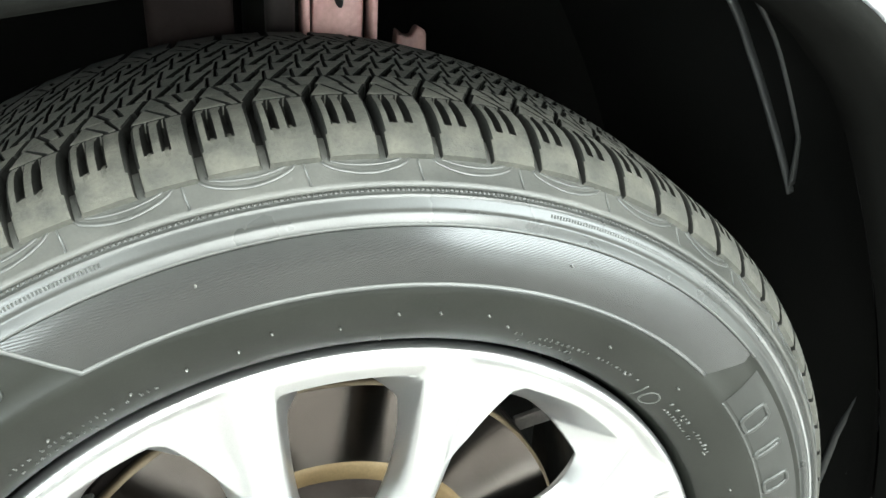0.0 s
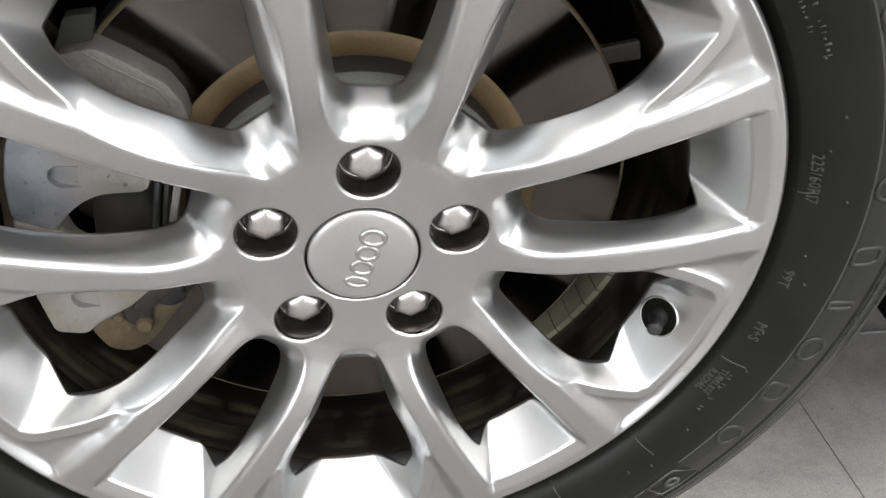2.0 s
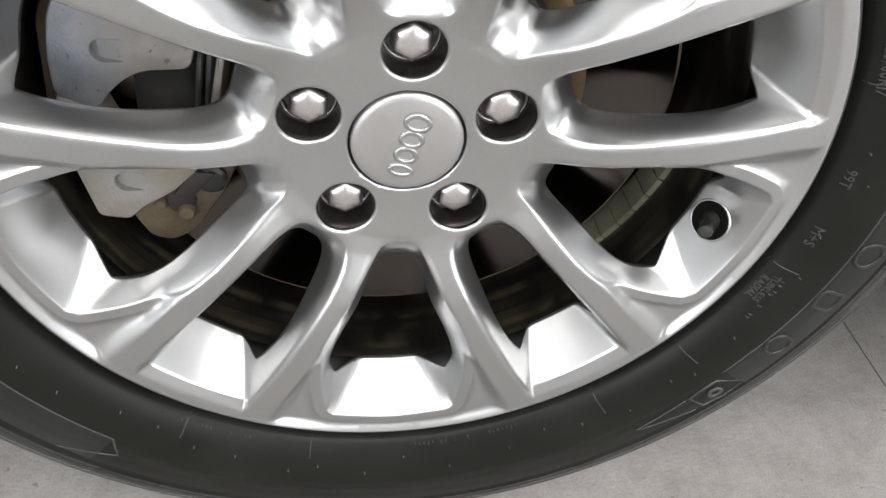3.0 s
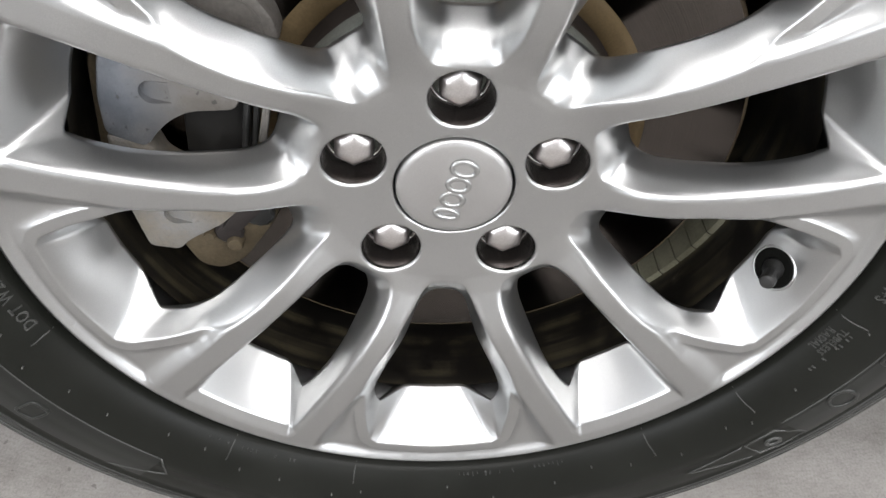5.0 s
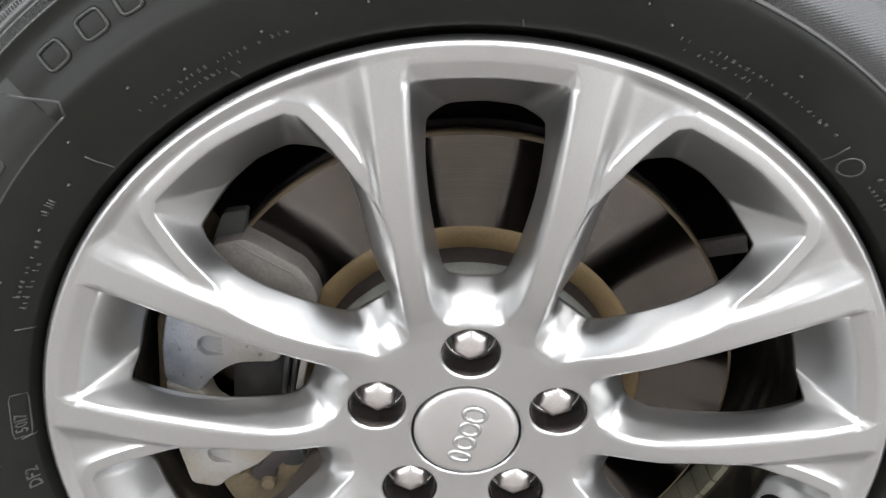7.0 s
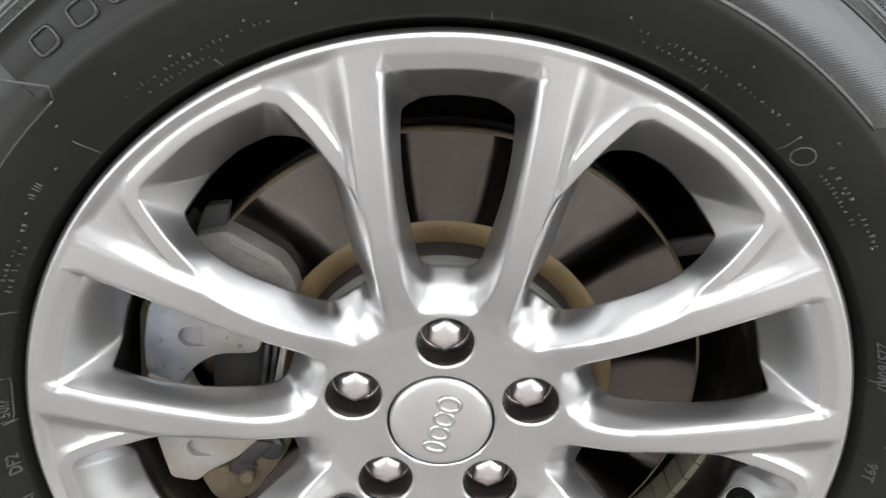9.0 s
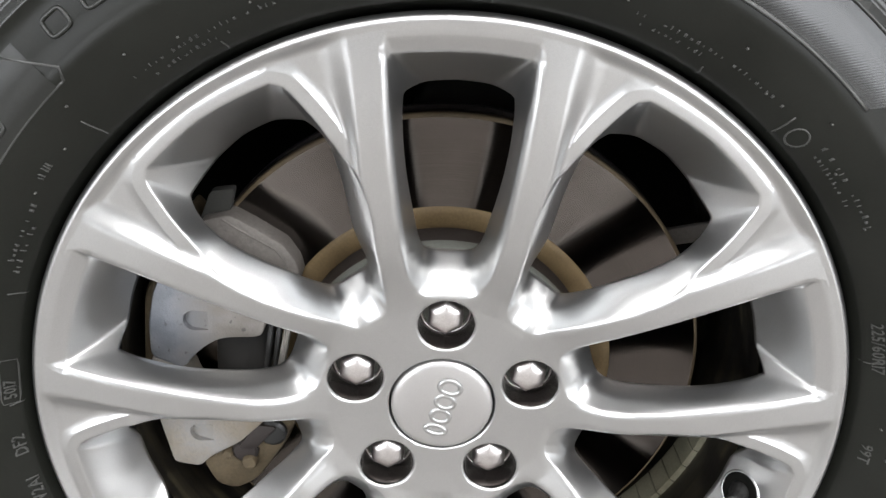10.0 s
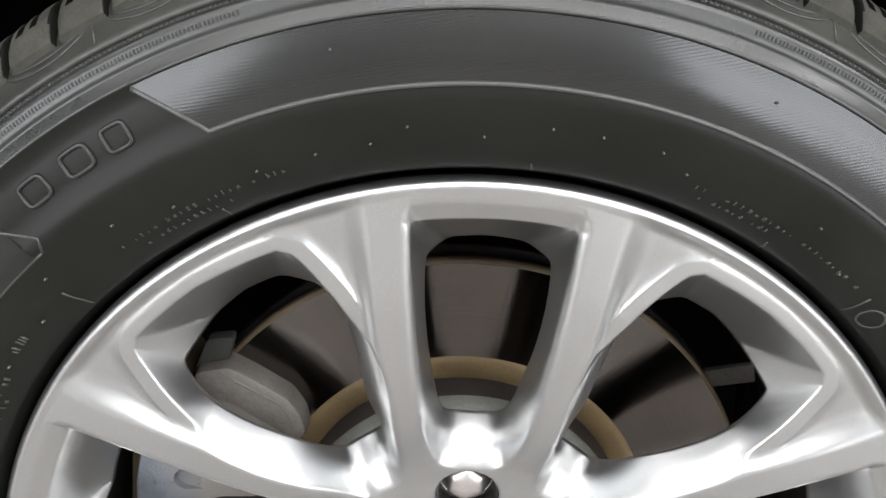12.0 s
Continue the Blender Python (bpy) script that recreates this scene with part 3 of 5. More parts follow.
    for loop, (rear, ry) in zip(loops, rears):
        n = len(loop)
        ring = [at[back[start + i]] for i in range(n)]
        y0 = np.array([v.co.y for v in ring])
        for s in [(k + 1) / 18 for k in range(18)]:
            hub = np.interp(np.hypot(loop[:, 0], loop[:, 1]), [0.080, 0.112], [1.0, 0.0])
            pos = loop + (rear - loop) * s ** 0.95
            far = np.hypot(loop[:, 0], loop[:, 1])
            roll = (np.interp(far, [0.085, 0.115, 0.138, 0.158, 0.176, 0.200], [-0.25, -0.10, 0.42, 0.42, 0.08, 0]) if len(loop) == wide_n else np.interp(far, [0.095, 0.115, 0.19, 0.21], [0, 0.6, 0.6, 0])) + (0.85 if len(loop) == wide_n else 0.45) * hub
            roll = sum(w * np.roll(roll, m) for m, w in zip(range(-16, 17), SCOOP))
            y = y0 + (ry - y0) * (s + roll * (s * s - s))
            # the hub end is one scoop: its corners are rounded between front and rear
            soft = sum(w * np.roll(pos, m, 0) for m, w in zip(range(-16, 17), SCOOP))
            pos = pos + (soft - pos) * (hub * math.sin(math.pi * s) ** 1.6)[:, None]
            nxt = [bm.verts.new((pos[i, 0], y[i], pos[i, 1])) for i in range(n)]
            for i in range(n):
                j = (i + 1) % n
                bm.faces.new((ring[i], ring[j], nxt[j], nxt[i]))
            ring = nxt
        out = []
        for i in range(n):
            p = Vector((rear[i, 0], 0, rear[i, 1]))
            w = Vector((loop[i, 0] - rear[i, 0], 0, loop[i, 1] - rear[i, 1]))
            out.append(bm.verts.new((p.x + 0.25 * w.x, ry[i] + 0.004, p.z + 0.25 * w.z)))
        for i in range(n):
            j = (i + 1) % n
            bm.faces.new((ring[i], ring[j], out[j], out[i]))
        start += n
    start += 5 * 48
    ring = [at[back[start + i]] for i in range(n_out)]
    for r, y in ((0.2302, -0.0010), (0.2309, -0.0008), (0.2316, -0.0004), (0.2323, 0.0001), (0.2329, 0.0008), (0.2334, 0.0018), (0.2338, 0.0036), (0.2338, 0.0060), (0.2330, 0.0100), (0.2290, 0.0125), (0.2200, 0.0140), (0.212, 0.024), (0.206, 0.05), (0.206, 0.19), (0.222, 0.198)):
        nxt = [bm.verts.new(pt(r, 360 * i / n_out, y)) for i in range(n_out)]
        for i in range(n_out):
            j = (i + 1) % n_out
            bm.faces.new((ring[i], ring[j], nxt[j], nxt[i]))
        ring = nxt
    start += n_out
    ring = [at[back[start + i]] for i in range(n_in)]
    for r, y in ((0.0322, 0.0236), (0.0321, 0.036), (0.028, 0.044)):
        nxt = [bm.verts.new(pt(r, 360 * i / n_in, y)) for i in range(n_in)]
        for i in range(n_in):
            j = (i + 1) % n_in
            bm.faces.new((ring[i], ring[j], nxt[j], nxt[i]))
        ring = nxt
    bm.faces.new(ring)
    bmesh.ops.recalc_face_normals(bm, faces=bm.faces)
    return bm


def turned_y(profile, n):
    """A turned piece round its own y axis: (radius, depth) rows, closed at the end."""
    bm = bmesh.new()
    rows = [[bm.verts.new(pt(r, 360 * i / n, y)) for i in range(n)] for r, y in profile]
    for a, b in zip(rows, rows[1:]):
        for i in range(n):
            j = (i + 1) % n
            bm.faces.new((a[i], a[j], b[j], b[i]))
    bm.faces.new(rows[-1])
    bmesh.ops.recalc_face_normals(bm, faces=bm.faces)
    return bm


rim = part("rim", rim_face(), SILVER, wheel)
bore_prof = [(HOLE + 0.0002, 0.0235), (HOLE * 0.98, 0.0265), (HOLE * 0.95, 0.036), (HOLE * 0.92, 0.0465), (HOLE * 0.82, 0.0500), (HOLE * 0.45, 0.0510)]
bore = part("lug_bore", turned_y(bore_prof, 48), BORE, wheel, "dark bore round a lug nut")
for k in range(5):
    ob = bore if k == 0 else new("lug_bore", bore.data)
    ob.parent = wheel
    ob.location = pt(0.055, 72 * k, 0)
seat = part("seat_ring", lathe([(0.0140, 0.0420), (0.0143, 0.0404), (0.0149, 0.0400), (0.0154, 0.0406), (0.0155, 0.0425)], 48), CHROME, wheel, "bright rim of the nut's conical seat")
for k in range(5):
    ob = seat if k == 0 else new("seat_ring", seat.data)
    ob.parent = wheel
    ob.location = pt(0.055, 72 * k, 0)
barrel = part("barrel", lathe([(0.1965, 0.0385), (0.1975, 0.048), (0.199, 0.07), (0.201, 0.11), (0.2035, 0.15), (0.2045, 0.188)], 240), BARREL, wheel, "dusty inside of the rim barrel, darkened with its shade")

# hub cap with a plain raised emblem
cap = part("centre_cap", lathe([(0.0, 0.0196), (0.010, 0.0197), (0.020, 0.0202), (0.027, 0.0209), (0.0296, 0.0215), (0.0305, 0.0222), (0.0308, 0.0232), (0.0309, 0.034)], 96), CAP, wheel, "round satin silver cap with raised emblem")


def stroke(bm, line, width, y, height, closed=False):
    """A raised rounded bar along (x, z) points on a flat face."""
    n = len(line)
    p = np.array(line, float)
    t = np.array([p[(i + 1) % n] - p[i - 1] if closed or 0 < i < n - 1 else (p[1] - p[0] if i == 0 else p[-1] - p[-2]) for i in range(n)])
    t /= np.hypot(t[:, 0], t[:, 1])[:, None] + 1e-12
    s = np.stack([t[:, 1], -t[:, 0]], -1)
    rings = []
    for w, h in ((0.5, 0.0), (0.42, 0.7), (0.22, 1.0), (-0.22, 1.0), (-0.42, 0.7), (-0.5, 0.0)):
        q = p + s * w * width
        rings.append([bm.verts.new((q[i, 0], (y(q[i, 0], q[i, 1]) if callable(y) else y) - h * height, q[i, 1])) for i in range(n)])
    for k in range(5):
        for i in range(n if closed else n - 1):
            j = (i + 1) % n
            bm.faces.new((rings[k][i], rings[k + 1][i], rings[k + 1][j], rings[k][j]))
    if not closed:
        bm.faces.new([r[0] for r in rings])
        bm.faces.new([r[-1] for r in rings][::-1])


def ellipse(cx, cz, rx, rz, turn, n=28, a0=0, a1=360):
    s, c = math.sin(radians(turn)), math.cos(radians(turn))
    out = []
    full = abs(a1 - a0) > 359
    for i in range(n if full else n + 1):
        u = radians(a0 + (a1 - a0) * i / n)
        x, z = rx * math.cos(u), rz * math.sin(u)
        out.append((cx + c * x - s * z, cz + s * x + c * z))
    return out


def emblem():
    """Four plain rounded shapes in a row, the row leaning up to the right."""
    bm = bmesh.new()
    turn = 76
    s, c = math.sin(radians(turn)), math.cos(radians(turn))

    def at(u, v):
        return (c * u - s * v, s * u + c * v)
    y = 0.0199
    stroke(bm, ellipse(*at(-0.0165, -0.0008), 0.0030, 0.0062, turn), 0.0030, y, 0.0014, True)
    for u, rx, rz in ((-0.0062, 0.0044, 0.0056), (0.0042, 0.0044, 0.0056), (0.0148, 0.0046, 0.0064)):
        stroke(bm, ellipse(*at(u, -0.0008), rx, rz, turn), 0.0032, y, 0.0014, True)
    bmesh.ops.recalc_face_normals(bm, faces=bm.faces)
    return bm


part("emblem", emblem(), SILVER, cap, "raised silver emblem")


def lug_nut():
    """Hexagonal nut with a crowned top, tip towards the viewer."""
    bm = bmesh.new()
    n, rings = 36, []
    for h, k, hexed in ((0.0, 0.0128, 0), (0.0015, 0.0128, 0), (0.0025, 0.0111, 1), (0.0150, 0.0111, 1), (0.0166, 0.0107, 1), (0.0178, 0.0098, 0.95), (0.0190, 0.0076, 0.85), (0.0196, 0.0046, 0.6), (0.0198, 0.0020, 0.2), (0.0197, 0.0006, 0)):
        row = []
        for i in range(n):
            a = 360 * i / n
            d = ((a + 30) % 60) - 30
            hexr = 0.866 / math.cos(radians(d)) * 1.06
            rr = k * ((1 - hexed) * 0.95 + hexed * min(hexr, 1.045))
            row.append(bm.verts.new((rr * math.sin(radians(a)), 0.0485 - h, rr * math.cos(radians(a)))))
        rings.append(row)
    for r0, r1 in zip(rings, rings[1:]):
        for i in range(n):
            j = (i + 1) % n
            bm.faces.new((r0[i], r0[j], r1[j], r1[i]))
    bm.faces.new(rings[-1])
    bmesh.ops.recalc_face_normals(bm, faces=bm.faces)
    return bm


nut_mesh = None
for k in range(5):
    if nut_mesh is None:
        ob = part("lug_nut", lug_nut(), CHROME, wheel, "bright hexagonal lug nut")
        nut_mesh = ob.data
        for p in nut_mesh.polygons:
            p.use_smooth = True
        nut_mesh.set_sharp_from_angle(angle=radians(28))
    else:
        ob = new("lug_nut", nut_mesh)
        ob.parent = wheel
        ob["label"] = "bright hexagonal lug nut"
    ob.matrix_local = Matrix.Translation(pt(0.055, 72 * k, 0)) @ Matrix.Rotation(radians((30, 37, 30, 28, 31)[k]), 4, "Y")

# valve over a round black disc on the wide window's outer wall
VA, VR = 107.0, 0.2045
vdir = (pt(0.1933, VA, 0.0154) - pt(0.2064, VA, 0.0330)).normalized()
vturn = vdir.to_track_quat("Z", "Y").to_matrix().to_4x4()
wnorm = (pt(1.0, VA, 0) * -0.86 + Vector((0, -0.51, 0))).normalized().to_track_quat("Z", "Y").to_matrix().to_4x4()


def turned(profile, n, m):
    """A turned piece along a local z axis, moved by m."""
    bm = bmesh.new()
    rows = [[bm.verts.new(m @ Vector((r * math.cos(2 * math.pi * i / n), r * math.sin(2 * math.pi * i / n), h))) for i in range(n)] for r, h in profile]
    for a, b in zip(rows, rows[1:]):
        for i in range(n):
            j = (i + 1) % n
            bm.faces.new((a[i], a[j], b[j], b[i]))
    bm.faces.new(rows[0][::-1])
    bm.faces.new(rows[-1])
    bmesh.ops.recalc_face_normals(bm, faces=bm.faces)
    return bm


def turned_open(profile, n, m):
    bm = bmesh.new()
    rows = [[bm.verts.new(m @ Vector((r * math.cos(2 * math.pi * i / n), r * math.sin(2 * math.pi * i / n), h))) for i in range(n)] for r, h in profile]
    for a, b in zip(rows, rows[1:]):
        for i in range(n):
            j = (i + 1) % n
            bm.faces.new((a[i], a[j], b[j], b[i]))
    bmesh.ops.recalc_face_normals(bm, faces=bm.faces)
    return bm


vm = Matrix.Translation(pt(VR, VA, 0.0255)) @ vturn
hm = Matrix.Translation(pt(VR, VA, 0.0250)) @ wnorm @ Matrix.Translation((0, 0, 0.0008))
# the wall is uncut: a black disc stands for the hole's shade
part("valve_hole", turned([(0.0124, -0.003), (0.0124, 0.0009), (0.0118, 0.0012), (0.0100, 0.0010), (0.002, 0.0009)], 40, hm), BLACK_PLASTIC, wheel, "black disc for the dark of the valve hole")
part("valve_ring", turned_open([(0.0142, -0.002), (0.0139, 0.0004), (0.0134, 0.0009), (0.0128, 0.0010), (0.0123, 0.0006), (0.0121, -0.001)], 48, hm), SILVER, wheel, "rounded silver edge of the valve hole")
valve = part("valve_stem", turned([(0.0066, -0.002), (0.0066, 0.004), (0.0050, 0.006), (0.0044, 0.012), (0.0040, 0.014)], 24, vm), BLACK, wheel, "black rubber valve stem")
vcap = turned([(0.0042, 0.009), (0.0047, 0.0100), (0.0047, 0.0185), (0.0042, 0.0200), (0.0028, 0.0206), (0.001, 0.0207)], 14, vm)
part("valve_cap", vcap, BLACK, valve, "ribbed black valve cap", smooth=False)

# adhesive balance weights on the barrel
for i in range(8):
    a = 102.5 + i * 4.3
    bm = lathe([(0.2000, 0.080), (0.1955, 0.081), (0.1955, 0.104), (0.2005, 0.105)], 4, a + 0.12, a + 4.18, close=True)
    part("balance_weight", bm, WEIGHT, wheel, "segment of a dull adhesive balance weight strip", smooth=False)

# ---- brake ----
disc = thing("brake_disc", "machined steel brake disc with a brownish coated rim behind the wheel", "brake disc")
disc.location = (0, 0, ZC)
part("friction_ring", lathe([(0.1105, 0.070), (0.138, 0.070), (0.1655, 0.070)], 240), MACHINED, disc, "shiny swept disc face")
part("edge", lathe([(0.1655, 0.0702), (0.1672, 0.0706), (0.1680, 0.0720), (0.1680, 0.078), (0.160, 0.0785)], 240), DISC_EDGE, disc, "brown rusty disc edge")
# much darker than the front edge: vent gap's shade put into the colour
part("rear_plate", lathe([(0.160, 0.0785), (0.160, 0.088), (0.168, 0.0885), (0.168, 0.096), (0.11, 0.096)], 240), DARK_STEEL, disc, "dark rear plate behind the vent gap")
part("inner_band", lathe([(0.0960, 0.0712), (0.0972, 0.0700), (0.1060, 0.0694), (0.1098, 0.0696), (0.1108, 0.0706)], 240), GOLD, disc, "gold-brown unswept band")
# dark steel here holds the shadow band between hat and gold ring
part("hat_wall", lathe([(0.0962, 0.0712), (0.0950, 0.066), (0.0941, 0.0565)], 200), DARK_STEEL, disc, "side of the disc hat, darkened with its shade")
part("hat", lathe([(0.0941, 0.0565), (0.0935, 0.050), (0.0915, 0.0445), (0.0885, 0.0430), (0.040, 0.0428)], 200), HAT, disc, "grey disc hat")


def polar(*rows):
    return [(r * math.sin(radians(a)), r * math.cos(radians(a))) for r, a in rows]


def rounded(outline, r, n=4):
    """Cuts the corners of an outline round."""
    p = [Vector(q) for q in outline]
    out = []
    for i in range(len(p)):
        a, b, c = p[i - 1], p[i], p[(i + 1) % len(p)]
        u, v = (a - b), (c - b)
        k = min(r, u.length * 0.45, v.length * 0.45)
        s, e = b + u.normalized() * k, b + v.normalized() * k
        for j in range(n + 1):
            f = j / n
            q = (1 - f) ** 2 * s + 2 * f * (1 - f) * b + f * f * e
            out.append((q.x, q.y))
    return out


caliper = thing("brake_caliper", "cast aluminium brake caliper with brown road dirt, straddling the disc", "brake caliper")
caliper.location = (0, 0, ZC)


def pocketed(outline, cx, cz, r, x1, y0, y1, deep, bevel):
    """A plate with a rounded front edge and a thumb-shaped pocket whose floor rises to the face at x1."""
    p = np.array(outline)
    e = np.roll(p, -1, 0) - np.roll(p, 1, 0)
    n = np.stack([-e[:, 1], e[:, 0]], -1) / np.hypot(e[:, 0], e[:, 1])[:, None]
    if not inside(p, (p + 1e-4 * n)[:1])[0]:
        n = -n
    rings = [(p, y1), (p, y0 + bevel), (p + 0.3 * bevel * n, y0 + 0.3 * bevel), (p + bevel * n, y0)]
    hole = [(cx + r * math.cos(u), cz + r * math.sin(u)) for u in np.linspace(math.pi / 2, 1.5 * math.pi, 17)] + [(x1, cz - 0.9 * r), (x1, cz + 0.9 * r)]
    flat, m = [tuple(q) for q in rings[-1][0]], len(p)
    k = len(hole)
    edges = [(i, (i + 1) % m) for i in range(m)] + [(m + i, m + (i + 1) % k) for i in range(k)]
    vs, _, faces, ov, _, _ = delaunay_2d_cdt([Vector(q) for q in flat + hole], edges, [], 0, 1e-7)
    bm = bmesh.new()
    top = [bm.verts.new((v.x, y0, v.y)) for v in vs]
    back = {o: i for i, olds in enumerate(ov) for o in olds}
    fp, hp = np.array(flat), np.array(hole)
    for f in faces:
        c = np.array([sum((vs[i].x for i in f)) / len(f), sum((vs[i].y for i in f)) / len(f)])[None]
        if inside(fp, c)[0] and not inside(hp, c)[0]:
            bm.faces.new([top[i] for i in f])
    last = [top[back[i]] for i in range(m)]
    for q, y in rings[-2::-1]:
        nxt = [bm.verts.new((q[i, 0], y, q[i, 1])) for i in range(m)]
        for i in range(m):
            bm.faces.new((last[i], last[(i + 1) % m], nxt[(i + 1) % m], nxt[i]))
        last = nxt
    low = [bm.verts.new((x + 0.08 * (cx - x), y0 + 0.0002 + deep * min(1, max(0, (x1 - x) / (x1 - cx))), z + 0.08 * (cz - z))) for x, z in hole]
    rim_v = [top[back[m + i]] for i in range(k)]
    for i in range(k):
        bm.faces.new((rim_v[i], rim_v[(i + 1) % k], low[(i + 1) % k], low[i]))
    bm.faces.new(low)
    bmesh.ops.recalc_face_normals(bm, faces=bm.faces)
    return bm


U1 = polar((0.1830, -64), (0.1850, -72), (0.1838, -79), (0.1815, -86), (0.1610, -88.5), (0.1552, -85), (0.1480, -81.6), (0.1385, -78.6), (0.1155, -75.5), (0.1165, -66), (0.1200, -57), (0.150, -57), (0.172, -59))
part("upper_finger", pocketed(rounded(U1, 0.005), -0.1522, 0.0393, 0.0068, -0.1435, 0.0445, 0.062, 0.0035, 0.0022), CAST, caliper, "rough bluish cast arm with a thumb-shaped pocket")
U2 = polar((0.1815, -86), (0.1835, -100), (0.1862, -111.5), (0.1715, -114.5), (0.1620, -113.0), (0.1384, -111.4), (0.1190, -107.0), (0.105, -98), (0.140, -97), (0.155, -92), (0.158, -88))
part("lower_finger", pocketed(rounded(U2, 0.004), -0.1540, -0.0430, 0.0068, -0.1455, 0.0450, 0.062, 0.0035, 0.0020), CAST_BROWN, caliper, "cast arm stained brown with a thumb-shaped pocket")
part("bridge", prism(rounded(polar((0.190, -58), (0.192, -75), (0.192, -95), (0.188, -114), (0.176, -112), (0.178, -90), (0.176, -60)), 0.006), 0.055, 0.105, 0.004), CAST_DIRTY, caliper)
part("pad", prism(rounded(polar((0.160, -62), (0.160, -112), (0.118, -108), (0.118, -64)), 0.004), 0.0635, 0.0695, 0.001), BLACK, caliper, "dark brake pad")
part("piston_housing", prism(rounded(polar((0.1744, -115), (0.1757, -122), (0.1663, -125.6), (0.1494, -126.1), (0.1164, -119.8), (0.1000, -112), (0.098, -100), (0.130, -104), (0.160, -108)), 0.006), 0.053, 0.075, 0.005), CAST_DIRTY, caliper, "brown dirty casting below the arms")
part("carrier", prism(rounded(polar((0.1785, -55.5), (0.1668, -50.8), (0.1536, -49.8), (0.1306, -48.3), (0.1180, -50.0), (0.1095, -53.3), (0.112, -60), (0.172, -62)), 0.003), 0.054, 0.080, 0.003), CAST_GREY, caliper, "dull grey-brown cast carrier end")
bm = bmesh.new()
stroke(bm, polar((0.1690, -52.6), (0.1590, -52.4), (0.1450, -51.6), (0.1330, -50.8), (0.1240, -51.8), (0.1180, -54.5)), 0.0014, 0.0541, 0.0006)
part("carrier_ridge", bm, CAST_GREY, caliper, "rough casting seam")
part("carrier_lug", prism(rounded(polar((0.1781, -57.5), (0.1837, -50.7), (0.1743, -47.1), (0.1660, -52.7)), 0.003), 0.063, 0.071, 0.0006), GROOVE, caliper, "dark olive cast lug")
part("pin_arm", prism(rounded(polar((0.1254, -107.5), (0.1121, -110.5), (0.1330, -115.5), (0.1430, -113.5)), 0.003), 0.0470, 0.0560, 0.0006), DARK_STEEL, caliper, "dark slide-pin arm")
# the last row is a black disc in place of a hollow's shade
for r, a, rad, y, mat, label in ((0.1416, -115.8, 0.0088, 0.0530, DARK_STEEL, "dark rubber-booted slide pin"), (0.1420, -118.8, 0.0052, 0.0500, CAST_DIRTY, "brown slide-pin bolt"), (0.1530, -114.6, 0.0036, 0.0520, CAST_DIRTY, "small brown bolt"), (0.1180, -112.8, 0.0095, 0.0520, BLACK, "black disc for the dark of a hollow in the casting")):
    q = polar((r, a))[0]
    part("bolt", turned([(rad, 0.0), (rad, 0.005), (0.8 * rad, 0.0066), (0.3 * rad, 0.0068)], 12, Matrix.Translation((q[0], y + 0.003, q[1])) @ Matrix.Rotation(radians(90), 4, "X")), mat, caliper, label, smooth=False)
part("pad_clip", prism(rounded(polar((0.1045, -70), (0.1042, -87), (0.1000, -87), (0.1003, -70)), 0.001), 0.0500, 0.0560, 0.001), CAST_STAIN, caliper, "thin brown spring clip")
part("pad_clip", prism(rounded(polar((0.1145, -72), (0.1135, -90), (0.1100, -90), (0.1110, -71)), 0.001), 0.0520, 0.0600, 0.001), BLACK, caliper, "black spring clip")
part("pad_clip", prism(rounded(polar((0.1095, -72), (0.1085, -90), (0.1055, -90), (0.1060, -71)), 0.001), 0.0540, 0.0600, 0.001), BLACK, caliper, "black spring clip")
part("bracket_tab", prism(rounded(polar((0.1693, 60.7), (0.1985, 63.2), (0.1965, 66.9), (0.1669, 64.7)), 0.0015), 0.1150, 0.1190, 0.0008), CAST_GREY, caliper, "dull flat bracket behind the disc")
for ob in caliper.children:
    ob.data.set_sharp_from_angle(angle=radians(38))

# ---- tyre ----
SIDE = [(0.2270, 0.0400), (0.2310, 0.0360), (0.2335, 0.0250), (0.2342, 0.0140), (0.2384, 0.0016), (0.2389, -0.0002), (0.2394, -0.0012), (0.2414, -0.0032), (0.2470, -0.0075), (0.2540, -0.0110), (0.2620, -0.0140),
        (0.2700, -0.0160), (0.2757, -0.0170), (0.2763, -0.0165), (0.2850, -0.0168), (0.2950, -0.0155), (0.3026, -0.0137), (0.3032, -0.0143), (0.3042, -0.0142), (0.3050, -0.0134),
        (0.3078, -0.0127), (0.3084, -0.0119), (0.3092, -0.0124), (0.3107, -0.0123), (0.3115, -0.0120), (0.3140, -0.0113), (0.3158, -0.0108), (0.3163, -0.0100), (0.3168, -0.0086), (0.3178, -0.0082), (0.3184, -0.0092), (0.3192, -0.0099), (0.3204, -0.0094), (0.3216, -0.0078), (0.3240, -0.0042), (0.3275, 0.0000),
        (0.3310, 0.0055), (0.3340, 0.0120), (0.3355, 0.0220), (0.3362, 0.0400), (0.3366, 0.0700), (0.3368, 0.1000)]


def side_y(r):
    return float(np.interp(r, [p[0] for p in SIDE], [p[1] for p in SIDE]))


def grounded(bm):
    """Flattens what would sink below the floor."""
    for v in bm.verts:
        if v.co.z < -ZC + 0.001:
            v.co.z = -ZC + 0.001
    return bm


prof = SIDE + [(r, 0.2 - y) for r, y in SIDE[-2::-1]]
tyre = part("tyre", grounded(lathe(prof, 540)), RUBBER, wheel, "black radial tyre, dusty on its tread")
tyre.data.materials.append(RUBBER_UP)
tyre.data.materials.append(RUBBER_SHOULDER)
